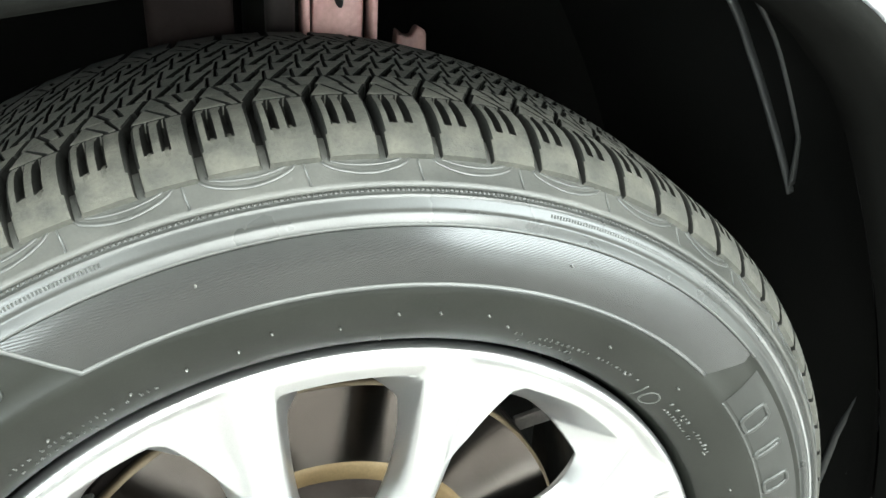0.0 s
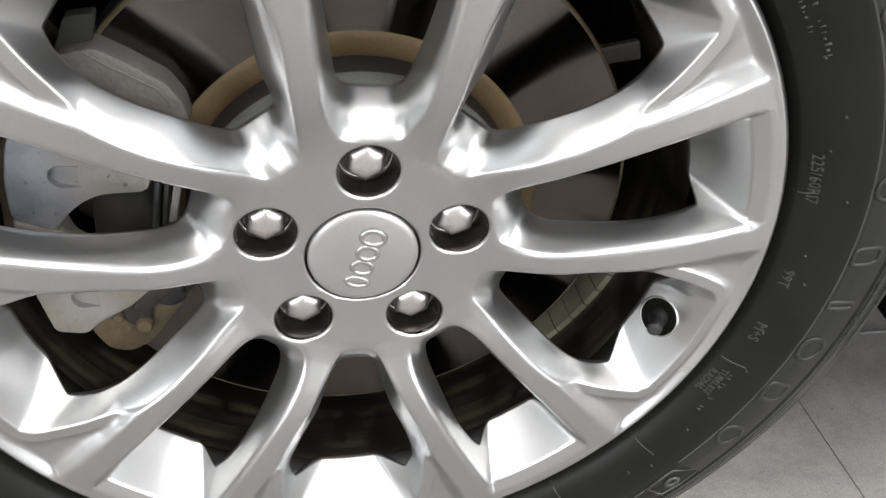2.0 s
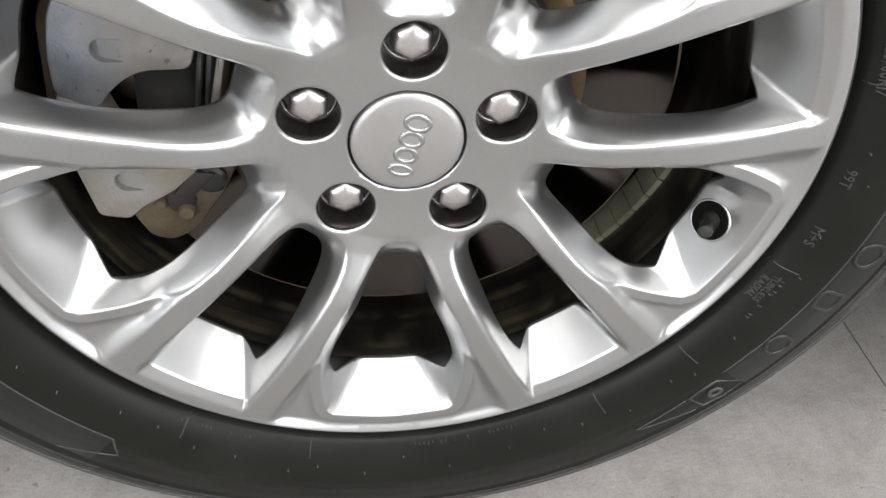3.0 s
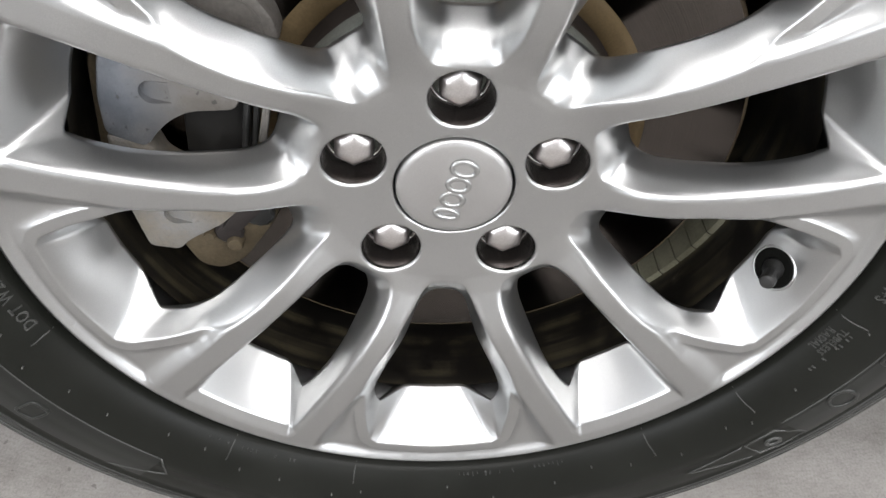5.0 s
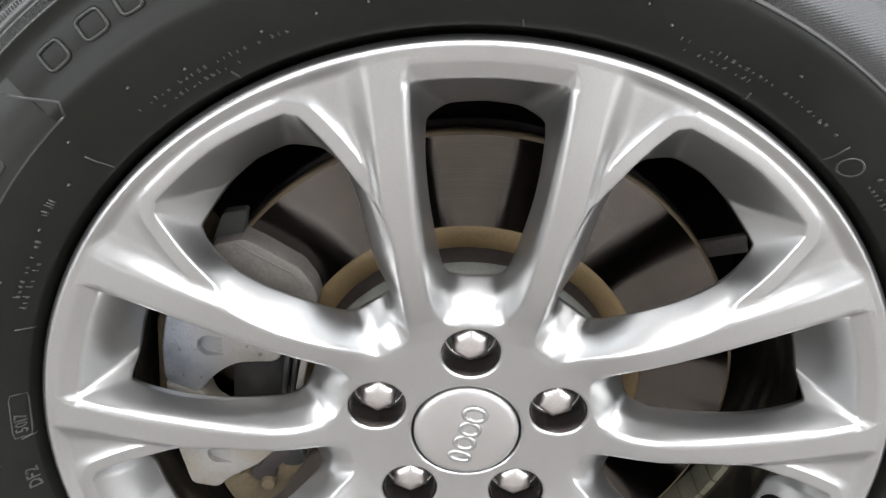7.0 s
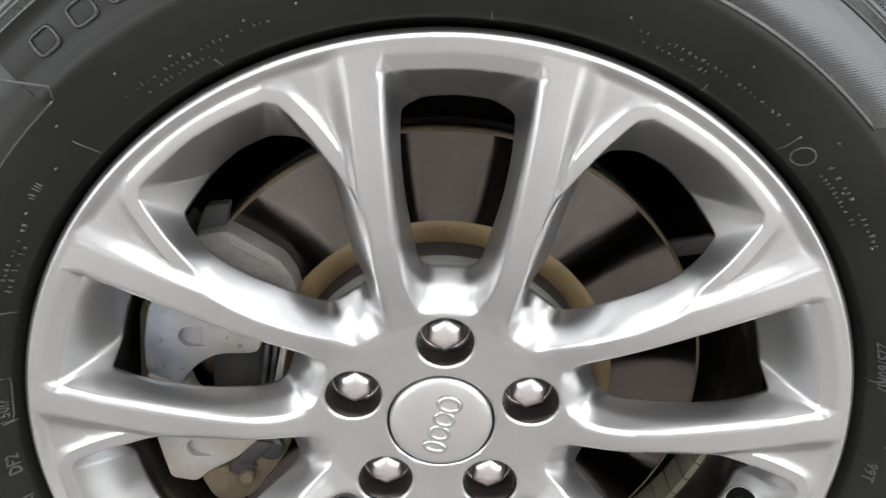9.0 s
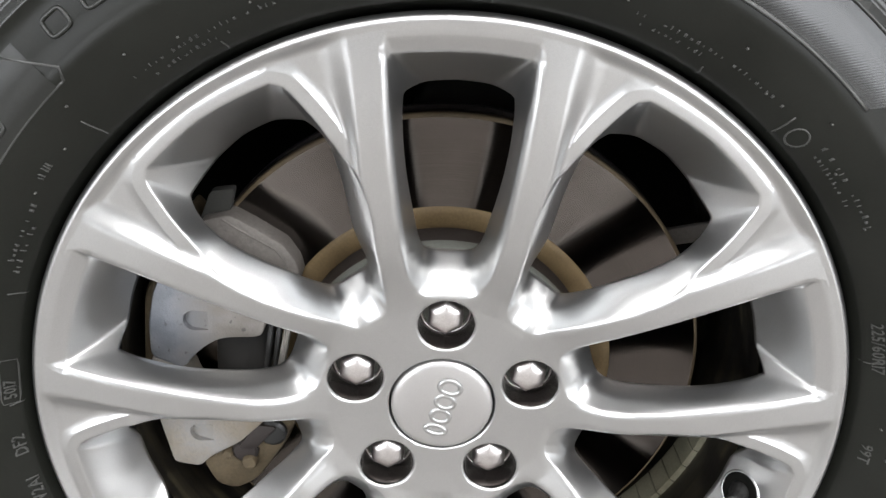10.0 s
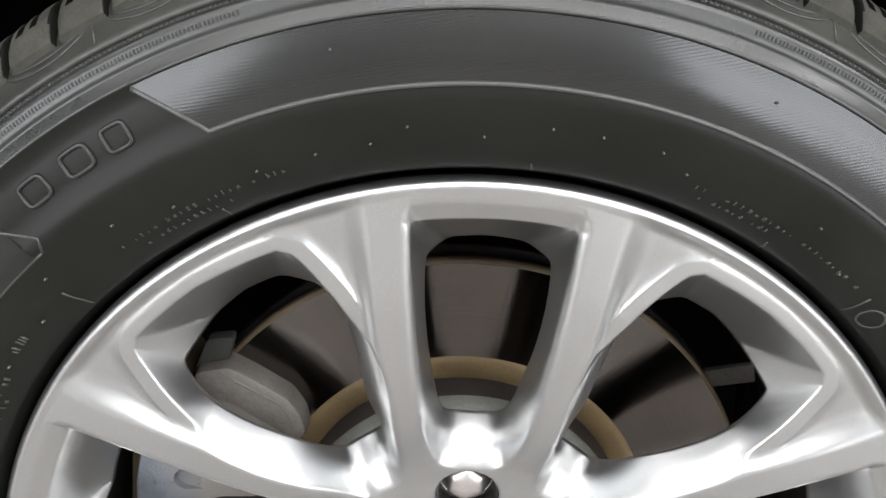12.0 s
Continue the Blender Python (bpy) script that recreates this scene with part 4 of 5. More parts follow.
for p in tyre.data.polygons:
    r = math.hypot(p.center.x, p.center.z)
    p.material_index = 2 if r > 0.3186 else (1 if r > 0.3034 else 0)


def sheet(rows, lift):
    """A thin moulded panel on the sidewall: rows of (degrees, inner radius, outer radius)."""
    bm = bmesh.new()
    cols = []
    for a, r0, r1 in rows:
        cols.append([bm.verts.new(pt(r0 + (r1 - r0) * k / 8, a, side_y(r0 + (r1 - r0) * k / 8) - lift)) for k in range(9)])
    for p, q in zip(cols, cols[1:]):
        for k in range(8):
            bm.faces.new((p[k], p[k + 1], q[k + 1], q[k]))
    bmesh.ops.recalc_face_normals(bm, faces=bm.faces)
    return bm


def bead_line(rows, width, height, closed=False):
    """A raised rounded line on the sidewall along (radius, degrees) points."""
    bm = bmesh.new()
    line = [(r * math.sin(radians(a)), r * math.cos(radians(a))) for r, a in rows]
    stroke(bm, line, width, lambda x, z: side_y(math.hypot(x, z)) + 0.0002, height, closed)
    bmesh.ops.recalc_face_normals(bm, faces=bm.faces)
    return bm


def arc(r0, a0, r1, a1, step=0.8):
    n = max(2, int(abs(a1 - a0) / step))
    return [(r0 + (r1 - r0) * i / n, a0 + (a1 - a0) * i / n) for i in range(n + 1)]


# hatched panel across the top of the sidewall, its moulded border lightened as a highlight
rows = []
for a in np.arange(-28.4, 47.6, 0.8):
    r0 = 0.3016 - (a + 28.4) / 4.0 * 0.0252 if a < -24.4 else (0.2764 if a < 43.5 else 0.2764 + (a - 43.5) / 4.2 * 0.0262)
    rows.append((a, min(r0, 0.3010), 0.3024))
part("hatched_panel", sheet(rows, 0.0003), HATCH, tyre, "finely ridged panel on the sidewall")
part("panel_edge", bead_line(arc(0.3018, -28.4, 0.2762, -24.4, 0.3) + arc(0.2762, -24.2, 0.2762, 43.5), 0.0022, 0.0012), RUBBER_LINE, tyre, "raised panel border")
part("panel_edge", bead_line(arc(0.3034, -28.4, 0.3034, 47.5), 0.0014, 0.0006), RUBBER_LINE, tyre)

# word panels: raised plain shapes in place of the maker's and model names
for a0, a1, r_in, r_out in ((49.2, 126.0, 0.2735, 0.3000), (-138.5, -43.2, 0.2692, 0.2960)):
    rows = [(a, r_in, r_out) for a in np.arange(a0, a1, 0.9)]
    part("word_panel", sheet(rows, 0.0003), RUBBER_PANEL, tyre, "smooth raised panel")
    part("panel_edge", bead_line(arc(r_in, a0, r_in, a1), 0.0012, 0.0005), RUBBER_LINE, tyre)


def glyph(kind, r, a, w, h, thick=0.0030):
    """A plain raised oblong or ring on the sidewall, w wide along the tread and h high."""
    bm = bmesh.new()
    base = plane(r, a)
    out = Vector((math.sin(radians(a)), math.cos(radians(a))))
    along = Vector((out.y, -out.x))

    def at(u, v):
        return (base[0] + along.x * u + out.x * v, base[1] + along.y * u + out.y * v)
    sy = lambda x, z: side_y(math.hypot(x, z)) - 0.0001
    power = 1.0 if kind == "ring" else 0.45
    loop = []
    for u in np.linspace(0, 2 * math.pi, 28, endpoint=False):
        c, s = math.cos(u), math.sin(u)
        loop.append(at(0.5 * w * math.copysign(abs(c) ** power, c), 0.5 * h * math.copysign(abs(s) ** power, s)))
    stroke(bm, loop, thick, sy, 0.0012, True)
    bmesh.ops.recalc_face_normals(bm, faces=bm.faces)
    return bm


for kind, a, w in (("block", 55.0, 0.013), ("bar", 60.8, 0.004), ("block", 67.2, 0.010), ("ring", 76.3, 0.016), ("block", 86.0, 0.012), ("bar", 93.6, 0.005), ("ring", 101.0, 0.018), ("block", 109.0, 0.015), ("ring", 118.0, 0.017)):
    part("raised_mark", glyph(kind, 0.2845, a, w, 0.0175), RUBBER_GLYPH, tyre, "plain raised shape on the sidewall")
for a, w in ((-39.4, 0.012), (-35.0, 0.0125), (-31.2, 0.0105)):
    part("raised_mark", glyph("block", 0.2888, a, w, 0.0095, 0.0020), RUBBER_GLYPH, tyre, "plain raised shape on the sidewall")
for i in range(9):
    part("raised_mark", glyph("block", 0.2830, -52 - i * 8.6, (0.011, 0.007, 0.013)[i % 3], 0.016, 0.0022), RUBBER_GLYPH, tyre, "plain raised shape on the sidewall")
# shield and tapering tail after the words
part("raised_badge", bead_line([(0.2775, 127.6), (0.2960, 125.2), (0.2990, 129.0), (0.2960, 132.0), (0.2785, 132.4)] , 0.0022, 0.0010, True), RUBBER_LINE, tyre, "raised shield-shaped outline")
part("raised_badge", glyph("ring", 0.2880, 129.2, 0.009, 0.008), RUBBER_LINE, tyre)
part("panel_edge", bead_line(arc(0.2790, 133.0, 0.2835, 141.5) + arc(0.2850, 141.0, 0.2965, 133.2), 0.0012, 0.0006), RUBBER_LINE, tyre)
part("panel_edge", bead_line(arc(0.2690, -138.5, 0.2815, -140.8, 0.3) + arc(0.2830, -140.2, 0.2960, -134.0, 0.6), 0.0014, 0.0007), RUBBER_LINE, tyre)
part("panel_edge", bead_line([(0.2960, -45.9), (0.2864, -44.4), (0.2746, -42.3), (0.2690, -43.1)], 0.0014, 0.0007), RUBBER_LINE, tyre)


def ring_teeth(r0, r1, n, fill, height, parts=((0, 360),)):
    """A ring of fine radial ribs on the sidewall, whole or in stretches of it."""
    bm = bmesh.new()
    for i in range(n):
        a = 360 * i / n
        if not any(p <= a <= q for p, q in parts):
            continue
        w = 180 / n * fill
        c = [bm.verts.new(pt(r, a + s * w, side_y(r) + d)) for r, s, d in ((r0, -1, 0.0003), (r0, 1, 0.0003), (r1, 1, 0.0003), (r1, -1, 0.0003))]
        t = [bm.verts.new(pt(r, a, side_y(r) - height)) for r in (r0, r1)]
        bm.faces.new((c[0], c[3], t[1], t[0]))
        bm.faces.new((c[1], t[0], t[1], c[2]))
        bm.faces.new((c[0], t[0], c[1]))
        bm.faces.new((c[3], c[2], t[1]))
    bmesh.ops.recalc_face_normals(bm, faces=bm.faces)
    return bm


tagged(part("serrated_ring", ring_teeth(0.3120, 0.3136, 1200, 0.9, 0.0007, ((16.5, 75), (110, 250), (290, 341))), RUBBER_LINE, tyre, "ring of fine moulded ribs", smooth=False), kind="stuff")
tagged(part("serrated_ring", ring_teeth(0.3168, 0.3180, 900, 0.75, 0.0004), GROOVE, tyre, "fine toothed groove", smooth=False), kind="stuff")

# moulding flash lines and vent nibs near the bead
for a, r0, r1 in ((76.6, 0.2385, 0.2475), (39.8, 0.2385, 0.2515), (-45.6, 0.2385, 0.2525), (-71.0, 0.2385, 0.2460), (-88.0, 0.2385, 0.2440), (2.8, 0.2385, 0.2430), (-27.5, 0.2385, 0.2440), (28.0, 0.2385, 0.2430),
                   (107.0, 0.2385, 0.2550), (127.5, 0.2385, 0.2560), (144.0, 0.2385, 0.2560), (-167.0, 0.2385, 0.2510), (-146.5, 0.2385, 0.2530), (-112.0, 0.2385, 0.2500)):
    part("flash_line", bead_line([(r0 + (r1 - r0) * i / 5, a + 0.10 * math.sin(i)) for i in range(6)], 0.0008, 0.0009), RUBBER_MARK, tyre)
rng = random.Random(4)
nib = turned([(0.0006, 0.0), (0.0005, 0.0016), (0.0003, 0.0022)], 6, Matrix.Rotation(radians(90), 4, "X"))
nib_ob = part("vent_nib", nib, NIB, tyre, "rubber nib, pale for its highlight")
spots = [(0.2600, a) for a in (-8.6, 8.2, 3.8, 13.6, 29.9)] + [(0.2545, a) for a in (-31, -22.5, -17, -12, -2, 16.5)] + [(0.2930, a) for a in (-13.5, 20)]
spots += [(rng.choice((0.2500, 0.2560, 0.2610)), a + rng.uniform(-2, 2)) for a in range(36, 330, 7)]
for i, (r, a) in enumerate(spots):
    ob = nib_ob if i == 0 else new("vent_nib", nib_ob.data)
    ob.parent = tyre
    ob.matrix_local = Matrix.Translation(pt(r, a, side_y(r) + 0.0001))


def lettering(text, r, a0, h, gap=1.0, depth=0.0009):
    """Raised characters round the sidewall, read clockwise with their tops outwards."""
    bm = bmesh.new()
    a = a0
    for ch in text:
        if ch == " ":
            a += math.degrees(h * 0.5 / r)
            continue
        cu = bpy.data.curves.new("char", "FONT")
        cu.body, cu.size, cu.extrude, cu.resolution_u = ch, h * 1.42, depth, 2
        tmp = bpy.data.objects.new("char", cu)
        scene.collection.objects.link(tmp)
        me = bpy.data.meshes.new_from_object(tmp.evaluated_get(bpy.context.evaluated_depsgraph_get()))
        xs = [v.co.x for v in me.vertices]
        w = max(xs) - min(xs)
        a += math.degrees(w / 2 / r)
        out, y = pt(1, a, 0), side_y(r + h / 2)
        tan = pt(1, a + 90, 0)
        slope = Vector((0, side_y(r + h) - side_y(r), 0)) / h
        for v in me.vertices:
            u, k, d = v.co.x - (max(xs) + min(xs)) / 2, v.co.y, v.co.z
            v.co = out * (r + k) + tan * u + Vector((0, side_y(r) , 0)) + slope * k + Vector((0, -d, 0))
        bm.from_mesh(me)
        bpy.data.meshes.remove(me)
        bpy.data.objects.remove(tmp)
        bpy.data.curves.remove(cu)
        a += math.degrees((w / 2 + h * 0.16 * gap) / r)
    bmesh.ops.recalc_face_normals(bm, faces=bm.faces)
    return bm


for text, r, a0, h in (("225/60R17", 0.2430, 70.5, 0.0052), ("99T", 0.2440, 89.3, 0.0052), ("M+S", 0.2450, 99.0, 0.0056), ("TUBELESS", 0.2452, 108.6, 0.0036), ("RADIAL", 0.2405, 109.6, 0.0036), ("DOT W2A1", 0.2405, -109.8, 0.0056), ("DF2", 0.2408, -96.0, 0.0056), ("5017", 0.2408, -87.0, 0.0050)):
    part("lettering", lettering(text, r, a0, h), RUBBER_MARK, tyre, "small raised lettering")
part("lettering", bead_line([(0.2395, -87.0), (0.2400, -87.8), (0.2465, -87.8), (0.2472, -87.0), (0.2472, -81.9), (0.2466, -81.1), (0.2400, -81.1), (0.2395, -81.9)], 0.0006, 0.0005, True), RUBBER_MARK, tyre)
part("raised_mark", bead_line([(0.2462 + 0.0050 * math.cos(u), 42.1 + 1.2 * math.sin(u)) for u in np.linspace(0, 2 * math.pi, 20, endpoint=False)], 0.0009, 0.0008, True), RUBBER_MARK, tyre, "small raised circle")


def small_bars(r, a0, a1, h, n, seed):
    """A row of unreadable small print as short raised bars."""
    bm = bmesh.new()
    q = random.Random(seed)
    for i in range(n):
        a = a0 + (a1 - a0) * (i + 0.5) / n
        if q.random() < 0.28:
            continue
        for k in range(q.randint(1, 2)):
            d = (a1 - a0) / n * (0.22 * k - 0.1)
            top = h * q.uniform(0.3, 0.9)
            stroke(bm, [plane(r, a + d), plane(r + top, a + d)], 0.0005, lambda x, z: side_y(math.hypot(x, z)) + 0.0001, 0.0009)
    bmesh.ops.recalc_face_normals(bm, faces=bm.faces)
    return bm


for i, (r, a0, a1, h, n) in enumerate(((0.2500, -54.6, -52.2, 0.0042, 6), (0.2510, 44.5, 57.0, 0.0030, 16), (0.2465, 45.0, 54.0, 0.0024, 13), (0.2500, 17.0, 38.0, 0.0022, 26), (0.2460, 18.0, 27.0, 0.0022, 12), (0.2500, -38.0, -20.0, 0.0024, 24), (0.2455, -36.0, -25.0, 0.0022, 14),
                                        (0.2470, -66.5, -57.0, 0.0030, 13), (0.2435, -69.0, -60.0, 0.0030, 11), (0.2502, 108.8, 117.0, 0.0030, 13), (0.2420, 158.0, 176.0, 0.0030, 24), (0.2420, -158.0, -142.0, 0.0024, 20))):
    part("small_print", small_bars(r, a0, a1, h, n, 10 + i), RUBBER_MARK, tyre, "row of tiny raised marks")

# ---- tread: shoulder blocks with slots, and ribs of slanted blocks ----
PITCH, PHASE = 360 / 84, -2.2


def loft(bm, sections):
    """Joins equal-length rings of points into a closed solid."""
    rows = [[bm.verts.new(p) for p in s] for s in sections]
    n = len(rows[0])
    for a, b in zip(rows, rows[1:]):
        for i in range(n):
            j = (i + 1) % n
            bm.faces.new((a[i], a[j], b[j], b[i]))
    bm.faces.new(rows[0][::-1])
    bm.faces.new(rows[-1])


SHOULDER = [(0.3455, 0.0385), (0.3454, 0.0350), (0.3448, 0.0280), (0.3428, 0.0195), (0.3400, 0.0130), (0.3375, 0.0085), (0.3345, 0.0040), (0.3305, -0.0005), (0.3275, 0.0008), (0.3310, 0.0150), (0.3360, 0.0395)]
SLOT = {1: (0.3420, 0.0360), 2: (0.3385, 0.0315), 3: (0.3372, 0.0240)}
TEAR = ((-0.08, 0, 0, 0), (-0.058, 0, 0.5, 0.75), (-0.036, 0.4, 1, 1), (-0.014, 1, 1, 1), (0.014, 1, 1, 1), (0.036, 0.4, 1, 1), (0.058, 0, 0.5, 0.75), (0.08, 0, 0, 0))


def shoulder_block():
    """A block with rounded edges and two drop-shaped slots that open to the crown."""
    bm = bmesh.new()
    w = PITCH * 0.87
    rows = [(0.0, 1.0, 0, 0, 0), (0.02, 0.4, 0, 0, 0), (0.06, 0, 0, 0, 0)]
    for c, deep in ((0.26, 1.0), (0.58, 0.85)):
        rows += [(c + 1.1 * f, 0, deep * a, deep * b, deep * d) for f, a, b, d in TEAR]
    rows += [(0.94, 0, 0, 0, 0), (0.98, 0.4, 0, 0, 0), (1.0, 1.0, 0, 0, 0)]
    sec = []
    for f, round_off, *slot in rows:
        a = -w / 2 + w * f
        ring = []
        for i, (r, y) in enumerate(SHOULDER):
            if i in SLOT:
                k = slot[i - 1]
                r, y = r + k * (SLOT[i][0] - r), y + k * (SLOT[i][1] - y)
            ring.append(pt(r - (0.0013 * round_off if i <= 7 else 0.0), a + (0.12 if i == 0 else 0.0), y))
        sec.append(ring)
    loft(bm, sec)
    bmesh.ops.recalc_face_normals(bm, faces=bm.faces)
    return bm


CROWN_Y = [0.0385, 0.050, 0.064, 0.088, 0.100, 0.112, 0.136, 0.159, 0.194]
CROWN_R = [0.3456, 0.3468, 0.3482, 0.3498, 0.3504, 0.3506, 0.3500, 0.3486, 0.3440]


def slanted_block(y0, y1, lean, f0, f1, lean1=None):
    """A tread block between two depths, its sides leaning round the tyre by lean and lean1 degrees."""
    lean1 = lean if lean1 is None else lean1
    bm = bmesh.new()
    sec = []
    for y, k in ((y0, 0.0), (y0 + 0.0005, 0.0), (y1 - 0.0005, 1.0), (y1, 1.0)):
        top = float(np.interp(y, CROWN_Y, CROWN_R)) - (0.0003 if y in (y0, y1) else 0.0)
        a0, a1 = f0 * PITCH + lean * (k - 0.5), f1 * PITCH + lean1 * (k - 0.5)
        sec.append([pt(0.3350, a0, y), pt(top - 0.0006, a0, y), pt(top, a0 + 0.10, y), pt(top, a1 - 0.10, y), pt(top - 0.0006, a1, y), pt(0.3350, a1, y)])
    loft(bm, sec)
    bmesh.ops.recalc_face_normals(bm, faces=bm.faces)
    return bm


def dust_and_shade(me, shoulder=False):
    """Rubber of the blocks' sides darkened with groove shade; the worn outer faces stay dusty."""
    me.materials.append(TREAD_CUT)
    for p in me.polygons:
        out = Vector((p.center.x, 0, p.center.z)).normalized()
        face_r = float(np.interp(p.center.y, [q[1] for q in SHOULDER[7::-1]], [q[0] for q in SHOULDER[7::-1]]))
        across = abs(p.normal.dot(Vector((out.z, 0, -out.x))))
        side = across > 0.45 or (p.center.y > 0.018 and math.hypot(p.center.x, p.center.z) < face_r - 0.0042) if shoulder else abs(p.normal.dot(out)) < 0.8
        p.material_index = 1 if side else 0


def repeat(name, bm, material, label, shift=0.0, count=84, loose=True, flip=False):
    ob = part(name, bm, material, tyre, label, smooth=False)
    dust_and_shade(ob.data, "shoulder" in label)
    for k in range(count):
        c = ob if k == 0 else new(name, ob.data)
        c.parent = tyre
        a = PHASE + PITCH * (k + 0.5) + shift
        low = pt(0.3455, a, 0).z < -ZC + 0.004
        c.matrix_local = Matrix.Rotation(radians(a), 4, "Y") @ (Matrix.Diagonal((0.9915, 1, 0.9915, 1)) if low else Matrix.Identity(4))
    return ob


def joined(name, bms, material, label):
    """Blocks far inside the tread, all in one mesh."""
    out = bmesh.new()
    for bm, shift in bms:
        me = bpy.data.meshes.new("piece")
        bm.to_mesh(me)
        bm.free()
        for k in range(84):
            m = me.copy()
            m.transform(Matrix.Rotation(radians(PHASE + PITCH * (k + 0.5) + shift), 4, "Y"))
            out.from_mesh(m)
            bpy.data.meshes.remove(m)
        bpy.data.meshes.remove(me)
    ob = tagged(part(name, grounded(out), material, tyre, label, smooth=False), kind="stuff")
    dust_and_shade(ob.data)
    return ob


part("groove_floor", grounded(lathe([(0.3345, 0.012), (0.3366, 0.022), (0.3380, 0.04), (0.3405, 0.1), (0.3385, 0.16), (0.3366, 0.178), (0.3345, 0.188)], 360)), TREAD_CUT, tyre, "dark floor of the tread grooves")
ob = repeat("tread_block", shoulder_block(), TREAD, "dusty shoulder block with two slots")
for p in ob.data.polygons:
    p.use_smooth = True
ob.data.set_sharp_from_angle(angle=radians(50))


def rib_blocks(y0, y1, slant, shift, wide, count=1):
    """One pitch of a band: bold slanted slots, wider at their outer end, with thin sipes that cross between two rows."""
    out = []
    mid = y0 + 0.55 * (y1 - y0)
    step = 1.0 / count
    for j, (a, b) in enumerate(((y0, mid - 0.0002), (mid + 0.0002, y1))):
        part_of = (b - a) / (y1 - y0)
        lean = slant * part_of
        c = shift + (slant / PITCH) * (0.275 if j == 0 else 0.775)
        half = wide * (0.5 if j == 0 else 0.22)
        thin = -1.1 * slant if j == 0 else -0.5 * slant
        for n in range(count):
            e0, e1 = c + n * step + half, c + (n + 1) * step - half
            cuts = [e0 + (e1 - e0) * f for f in ((0.38, 0.72), (0.30, 0.60))[j]][:3 - count]
            edges = [(e0, lean)]
            for k, q in enumerate(cuts):
                lim = max(0.1, 2 * PITCH * min(q - e0, e1 - q) - 0.3)
                edges.append((q, max(lean - lim, min(lean + lim, thin * (1 if k % 2 == 0 else 0.5)))))
            edges.append((e1, lean))
            for k in range(len(edges) - 1):
                (fa, la), (fb, lb) = edges[k], edges[k + 1]
                out.append((a, b, la, fa + (0.022 if k else 0), fb - (0.022 if k < len(edges) - 2 else 0), lb))
    return out


second = rib_blocks(0.0400, 0.0640, 1.7, -0.50, 0.16)
for q in second[:2]:
    repeat("tread_block", slanted_block(*q), TREAD, "dusty slanted tread block")
pieces = [(slanted_block(*q), 0.0) for q in second[2:]]
for y0, y1, slant, shift, count in ((0.0646, 0.0880, 2.0, 0.12, 2), (0.0886, 0.1120, 2.2, 0.35, 2), (0.1126, 0.1360, 2.0, 0.60, 2), (0.1366, 0.1590, 1.7, 0.10, 1)):
    pieces += [(slanted_block(*q), 0.0) for q in rib_blocks(y0, y1, slant, shift, 0.11, count)]
pieces.append((slanted_block(0.1615, 0.1940, 0.4, -0.43, 0.43), 0.0))
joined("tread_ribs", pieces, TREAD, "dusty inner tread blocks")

# moulded scallops under each pair of shoulder blocks
for k in range(42):
    a = PHASE + 2 * PITCH * k + 3.0
    if k == 0:
        u = [(0.3290 - 0.0050 * math.sin(math.pi * (i / 16)) ** 0.6, -3.5 + 7.0 * i / 16) for i in range(17)]
        v = [(0.3290 - 0.0026 * math.sin(math.pi * (i / 16)) ** 0.6, -2.9 + 5.8 * i / 16) for i in range(17)]
        bm = bead_line(u, 0.0013, 0.0011)
        b2 = bead_line(v, 0.0010, 0.0009)
        b3 = bead_line([(0.3215, 4.15), (0.3290, 3.95)], 0.0011, 0.0010)
        for extra in (b2, b3):
            me = bpy.data.meshes.new("piece")
            extra.to_mesh(me)
            extra.free()
            bm.from_mesh(me)
            bpy.data.meshes.remove(me)
        scallop = part("shoulder_scallop", bm, RUBBER_LINE, tyre, "curved moulded line under the tread")
        ob = scallop
    else:
        ob = new("shoulder_scallop", scallop.data)
        ob.parent = tyre
    ob.matrix_local = Matrix.Rotation(radians(a), 4, "Y")

# ---- the car round the wheel ----
car = thing("car", "silver car with black plastic wheel-arch trim, parked", "car")
ARCH = [(-0.46, -0.16), (-0.445, 0.02), (-0.40, 0.19), (-0.31, 0.335), (-0.20, 0.378), (-0.119, 0.3925), (-0.05, 0.403), (0.04, 0.409), (0.12, 0.409), (0.17, 0.405), (0.205, 0.391), (0.238, 0.370), (0.285, 0.320), (0.355, 0.19), (0.41, 0.03), (0.435, -0.16)]


def arch_line(grow):
    line = spline(ARCH, 6)
    t = np.gradient(line, axis=0)
    n = np.stack([-t[:, 1], t[:, 0]], -1) / np.hypot(t[:, 0], t[:, 1])[:, None]
    return line + grow * n


def strip(rows):
    """A skin through lines of (x, y, z) points of equal length."""
    bm = bmesh.new()
    vs = [[bm.verts.new(p) for p in row] for row in rows]
    for a, b in zip(vs, vs[1:]):
        for i in range(len(a) - 1):
            bm.faces.new((a[i], a[i + 1], b[i + 1], b[i]))
    bmesh.ops.recalc_face_normals(bm, faces=bm.faces)
    return bm


def around(grow, y, dz=0.0):
    return [(x, y, ZC + z + dz) for x, z in arch_line(grow)]


# trim: a rounded lip round the opening
part("arch_trim", strip([around(0.008, 0.030), around(-0.002, 0.022), around(-0.004, 0.0), around(-0.003, -0.020), around(0.000, -0.030), around(0.005, -0.034), around(0.010, -0.034), around(0.014, -0.026)]), BLACK_PLASTIC, car, "black plastic wheel-arch trim")
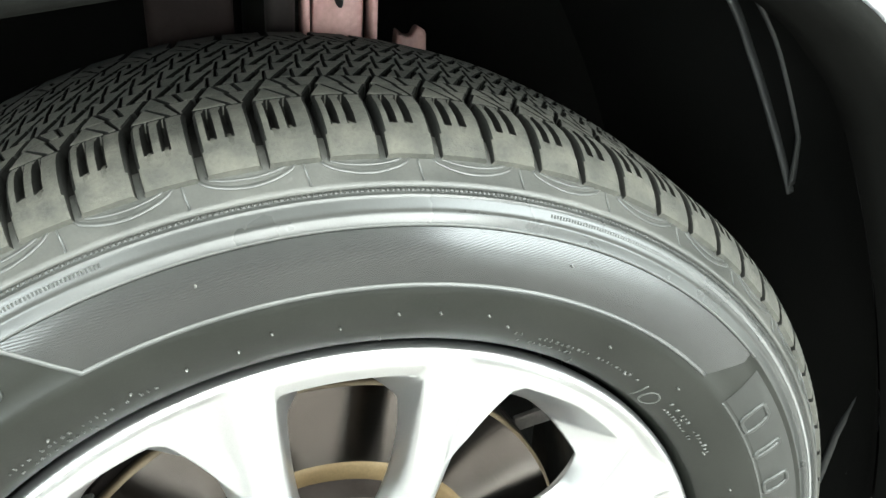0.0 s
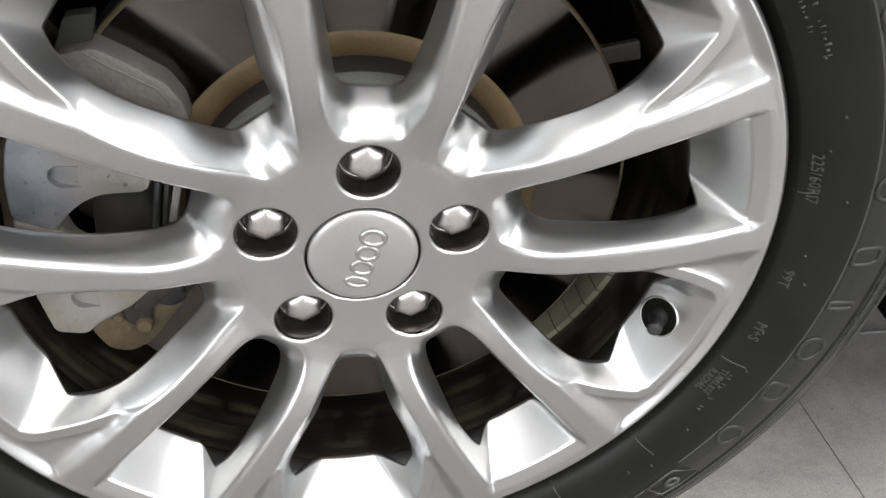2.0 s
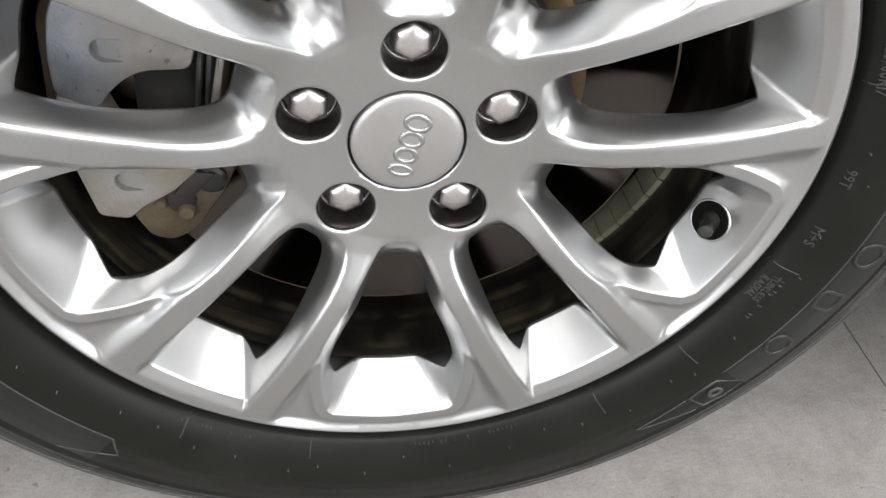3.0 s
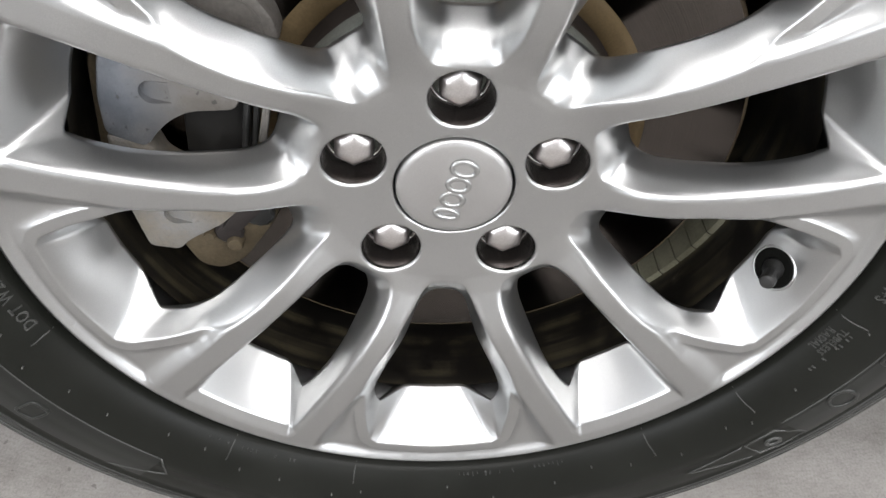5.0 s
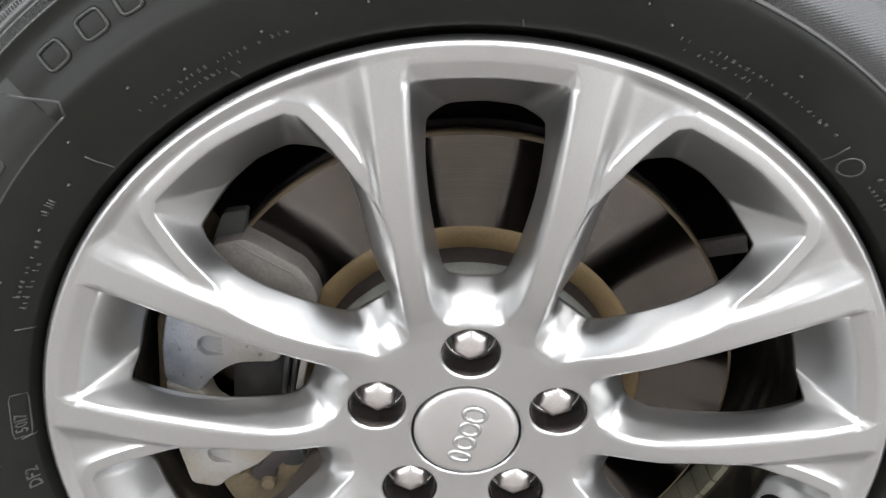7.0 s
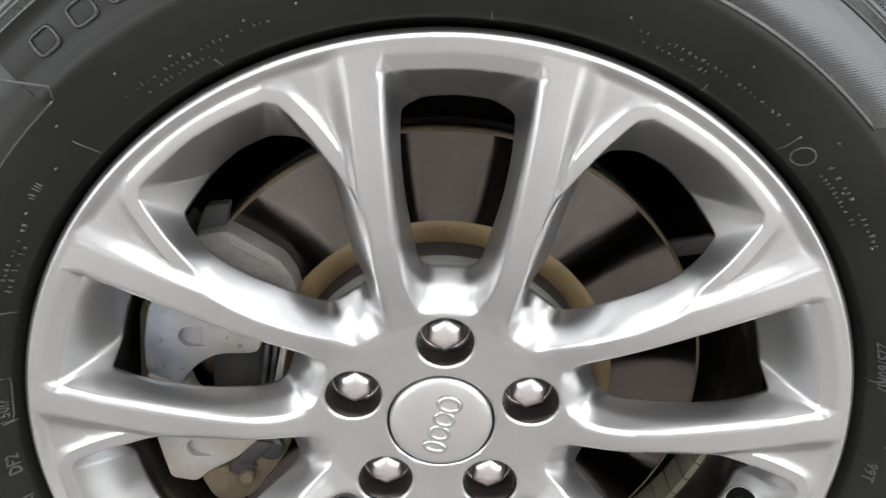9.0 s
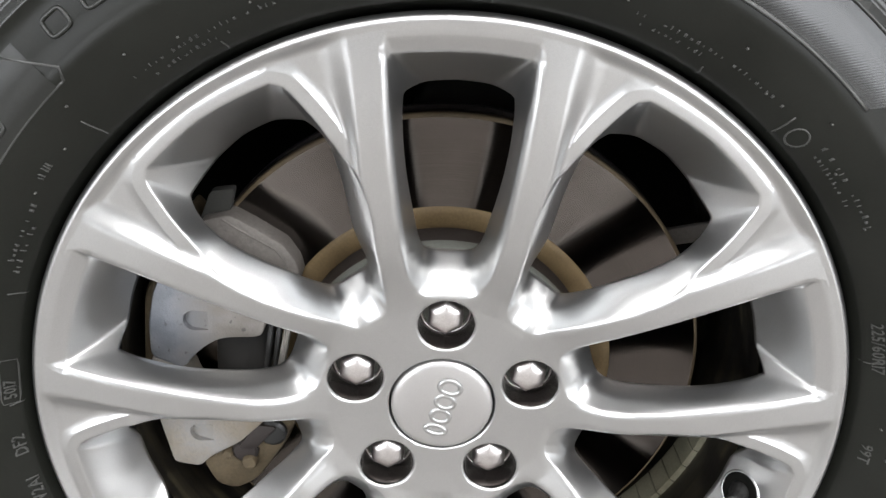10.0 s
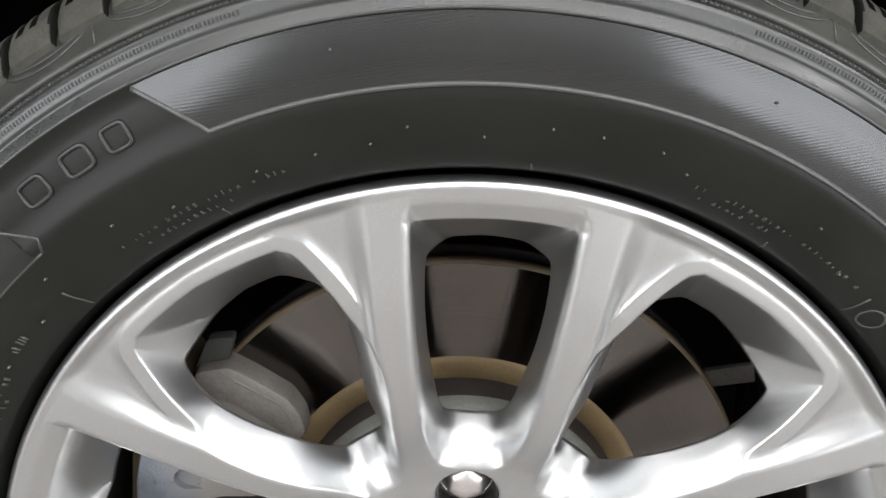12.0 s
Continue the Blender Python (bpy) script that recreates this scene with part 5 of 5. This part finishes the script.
# fender skin from the trim outwards
rows = [around(0.010, -0.020), around(0.012, -0.031)]
lim = arch_line(0.012)
for f in (0.02, 0.1, 0.3, 0.6, 1.0):
    row = []
    for x, z in lim:
        d = Vector((x, z + 0.1)).normalized()
        far = 0.95 / max(abs(d.x) / 1.0, abs(d.y) / 0.62, 0.4)
        p = Vector((x, z)).lerp(Vector((d.x * far, max(d.y * far - 0.1, -0.16))), f)
        row.append((p.x, -0.032 + 0.10 * f * f, ZC + p.y))
    rows.append(row)
part("fender", strip(rows), BODY, car, "glossy silver fender")
part("bonnet", box(bmesh.new(), -1.0, 1.0, 0.07, 1.70, ZC + 0.50, ZC + 0.55, 0.01), BODY, car, "silver body top")
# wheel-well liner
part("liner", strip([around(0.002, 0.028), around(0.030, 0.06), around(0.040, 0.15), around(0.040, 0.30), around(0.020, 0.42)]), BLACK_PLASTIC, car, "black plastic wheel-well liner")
# its lower part is added to block light and view under the car
part("inner_panel", box(bmesh.new(), -0.55, 0.55, 0.42, 0.45, 0.04, ZC + 0.48, 0.005), BLACK_PLASTIC, car, "dark inner wheel-well wall, lower part added")
for x in (-0.72, 0.80):
    part("sill", box(bmesh.new(), x - 0.30, x + 0.30, 0.02, 1.6, 0.285, 0.45, 0.02), BLACK_PLASTIC, car, "black lower body edge")


def liner_rib(rows, width, height):
    """A raised rib on the liner along (degrees, depth)."""
    bm = bmesh.new()
    line = arch_line(0.038)
    ang = np.degrees(np.arctan2(line[:, 0], line[:, 1]))
    rad = np.hypot(line[:, 0], line[:, 1])
    rows = [(p[0] + (q[0] - p[0]) * i / 8, p[1] + (q[1] - p[1]) * i / 8) for p, q in zip(rows, rows[1:]) for i in range(8)] + [rows[-1]]
    secs = []
    for i, (a, y) in enumerate(rows):
        j = min(i + 1, len(rows) - 1)
        k = max(i - 1, 0)
        ta, ty = radians(rows[j][0] - rows[k][0]) * 0.44, rows[j][1] - rows[k][1]
        n = math.hypot(ta, ty) + 1e-9
        sa, sy = math.degrees(-ty / n * width / 0.44), ta / n * width
        ring = []
        for u, h in ((-0.5, -0.002), (-0.35, 0.7 * height), (0, height), (0.35, 0.7 * height), (0.5, -0.002)):
            aa = a + sa * u
            ring.append(pt(float(np.interp(aa, ang, rad)) - h, aa, y + sy * u))
        secs.append(ring)
    loft(bm, secs)
    for v in bm.verts:
        v.co.z += ZC
    bmesh.ops.recalc_face_normals(bm, faces=bm.faces)
    return bm


part("liner_rib", liner_rib([(37.9, 0.153), (43.1, 0.156), (50.8, 0.153), (58.8, 0.148)], 0.0045, 0.004), LINER_RIB, car, "moulded rib in the liner")
part("liner_rib", liner_rib([(37.0, 0.12), (42.1, 0.12), (51.1, 0.124), (57.6, 0.145)], 0.0045, 0.004), LINER_RIB, car)
part("liner_rib", liner_rib([(95.2, 0.112), (87.4, 0.1), (77.9, 0.075)], 0.01, 0.006), LINER_RIB, car)
part("liner_rib", liner_rib([(77.9, 0.075), (79.7, 0.063), (91.1, 0.082)], 0.01, 0.006), LINER_RIB, car)

# suspension strut above the tyre
strut = thing("suspension_strut", "dark suspension strut with a primed pinkish bracket above the tyre", "strut")
strut.location = (0.02, 0.30, ZC)
part("tube", turned([(0.030, 0.06), (0.030, 0.38), (0.05, 0.385), (0.05, 0.39), (0.024, 0.392), (0.024, 0.46)], 32, Matrix.Translation((0, 0.02, 0))), GROOVE, strut, "dark strut tube")
part("knuckle", prism(rounded([(-0.06, -0.08), (0.06, -0.08), (0.075, 0.06), (0.045, 0.17), (-0.03, 0.17), (-0.07, 0.05)], 0.015), -0.055, 0.02, 0.004), GROOVE, strut, "dark cast knuckle")
part("bracket", prism(rounded([(0.008, 0.24), (0.044, 0.24), (0.043, 0.44), (0.009, 0.44)], 0.004), -0.056, -0.050, 0.001), PINK_STEEL, strut, "pinkish primed bracket plate")
for x in (0.003, 0.049):
    part("bracket_flange", prism([(x - 0.002, 0.24), (x + 0.002, 0.24), (x + 0.002, 0.44), (x - 0.002, 0.44)], -0.066, -0.045), PINK_STEEL, strut)
# the plate is uncut: this black oval stands for the slot's shade
part("bracket_slot", prism(ellipse(0.026, 0.357, 0.003, 0.007, 12, 20), -0.058, -0.0545), BLACK, strut, "black oval piece for the dark of a slotted hole")
part("ear", prism(rounded([(0.066, 0.27), (0.092, 0.27), (0.090, 0.334), (0.083, 0.338), (0.079, 0.330), (0.073, 0.331), (0.068, 0.336)], 0.003), -0.056, -0.046, 0.002), EAR_PRIMER, strut, "brownish pink bracket ear")
part("arm", prism(rounded([(-0.095, 0.15), (-0.040, 0.15), (-0.045, 0.46), (-0.100, 0.46)], 0.010), -0.060, -0.010, 0.006), ARM_PAINT, strut, "rust-brown suspension arm")
part("hose_fitting", turned([(0.010, 0.0), (0.010, 0.06), (0.006, 0.065), (0.006, 0.10)], 16, Matrix.Translation((-0.014, -0.06, 0.335))), DARK_STEEL, strut, "pale hose fitting")
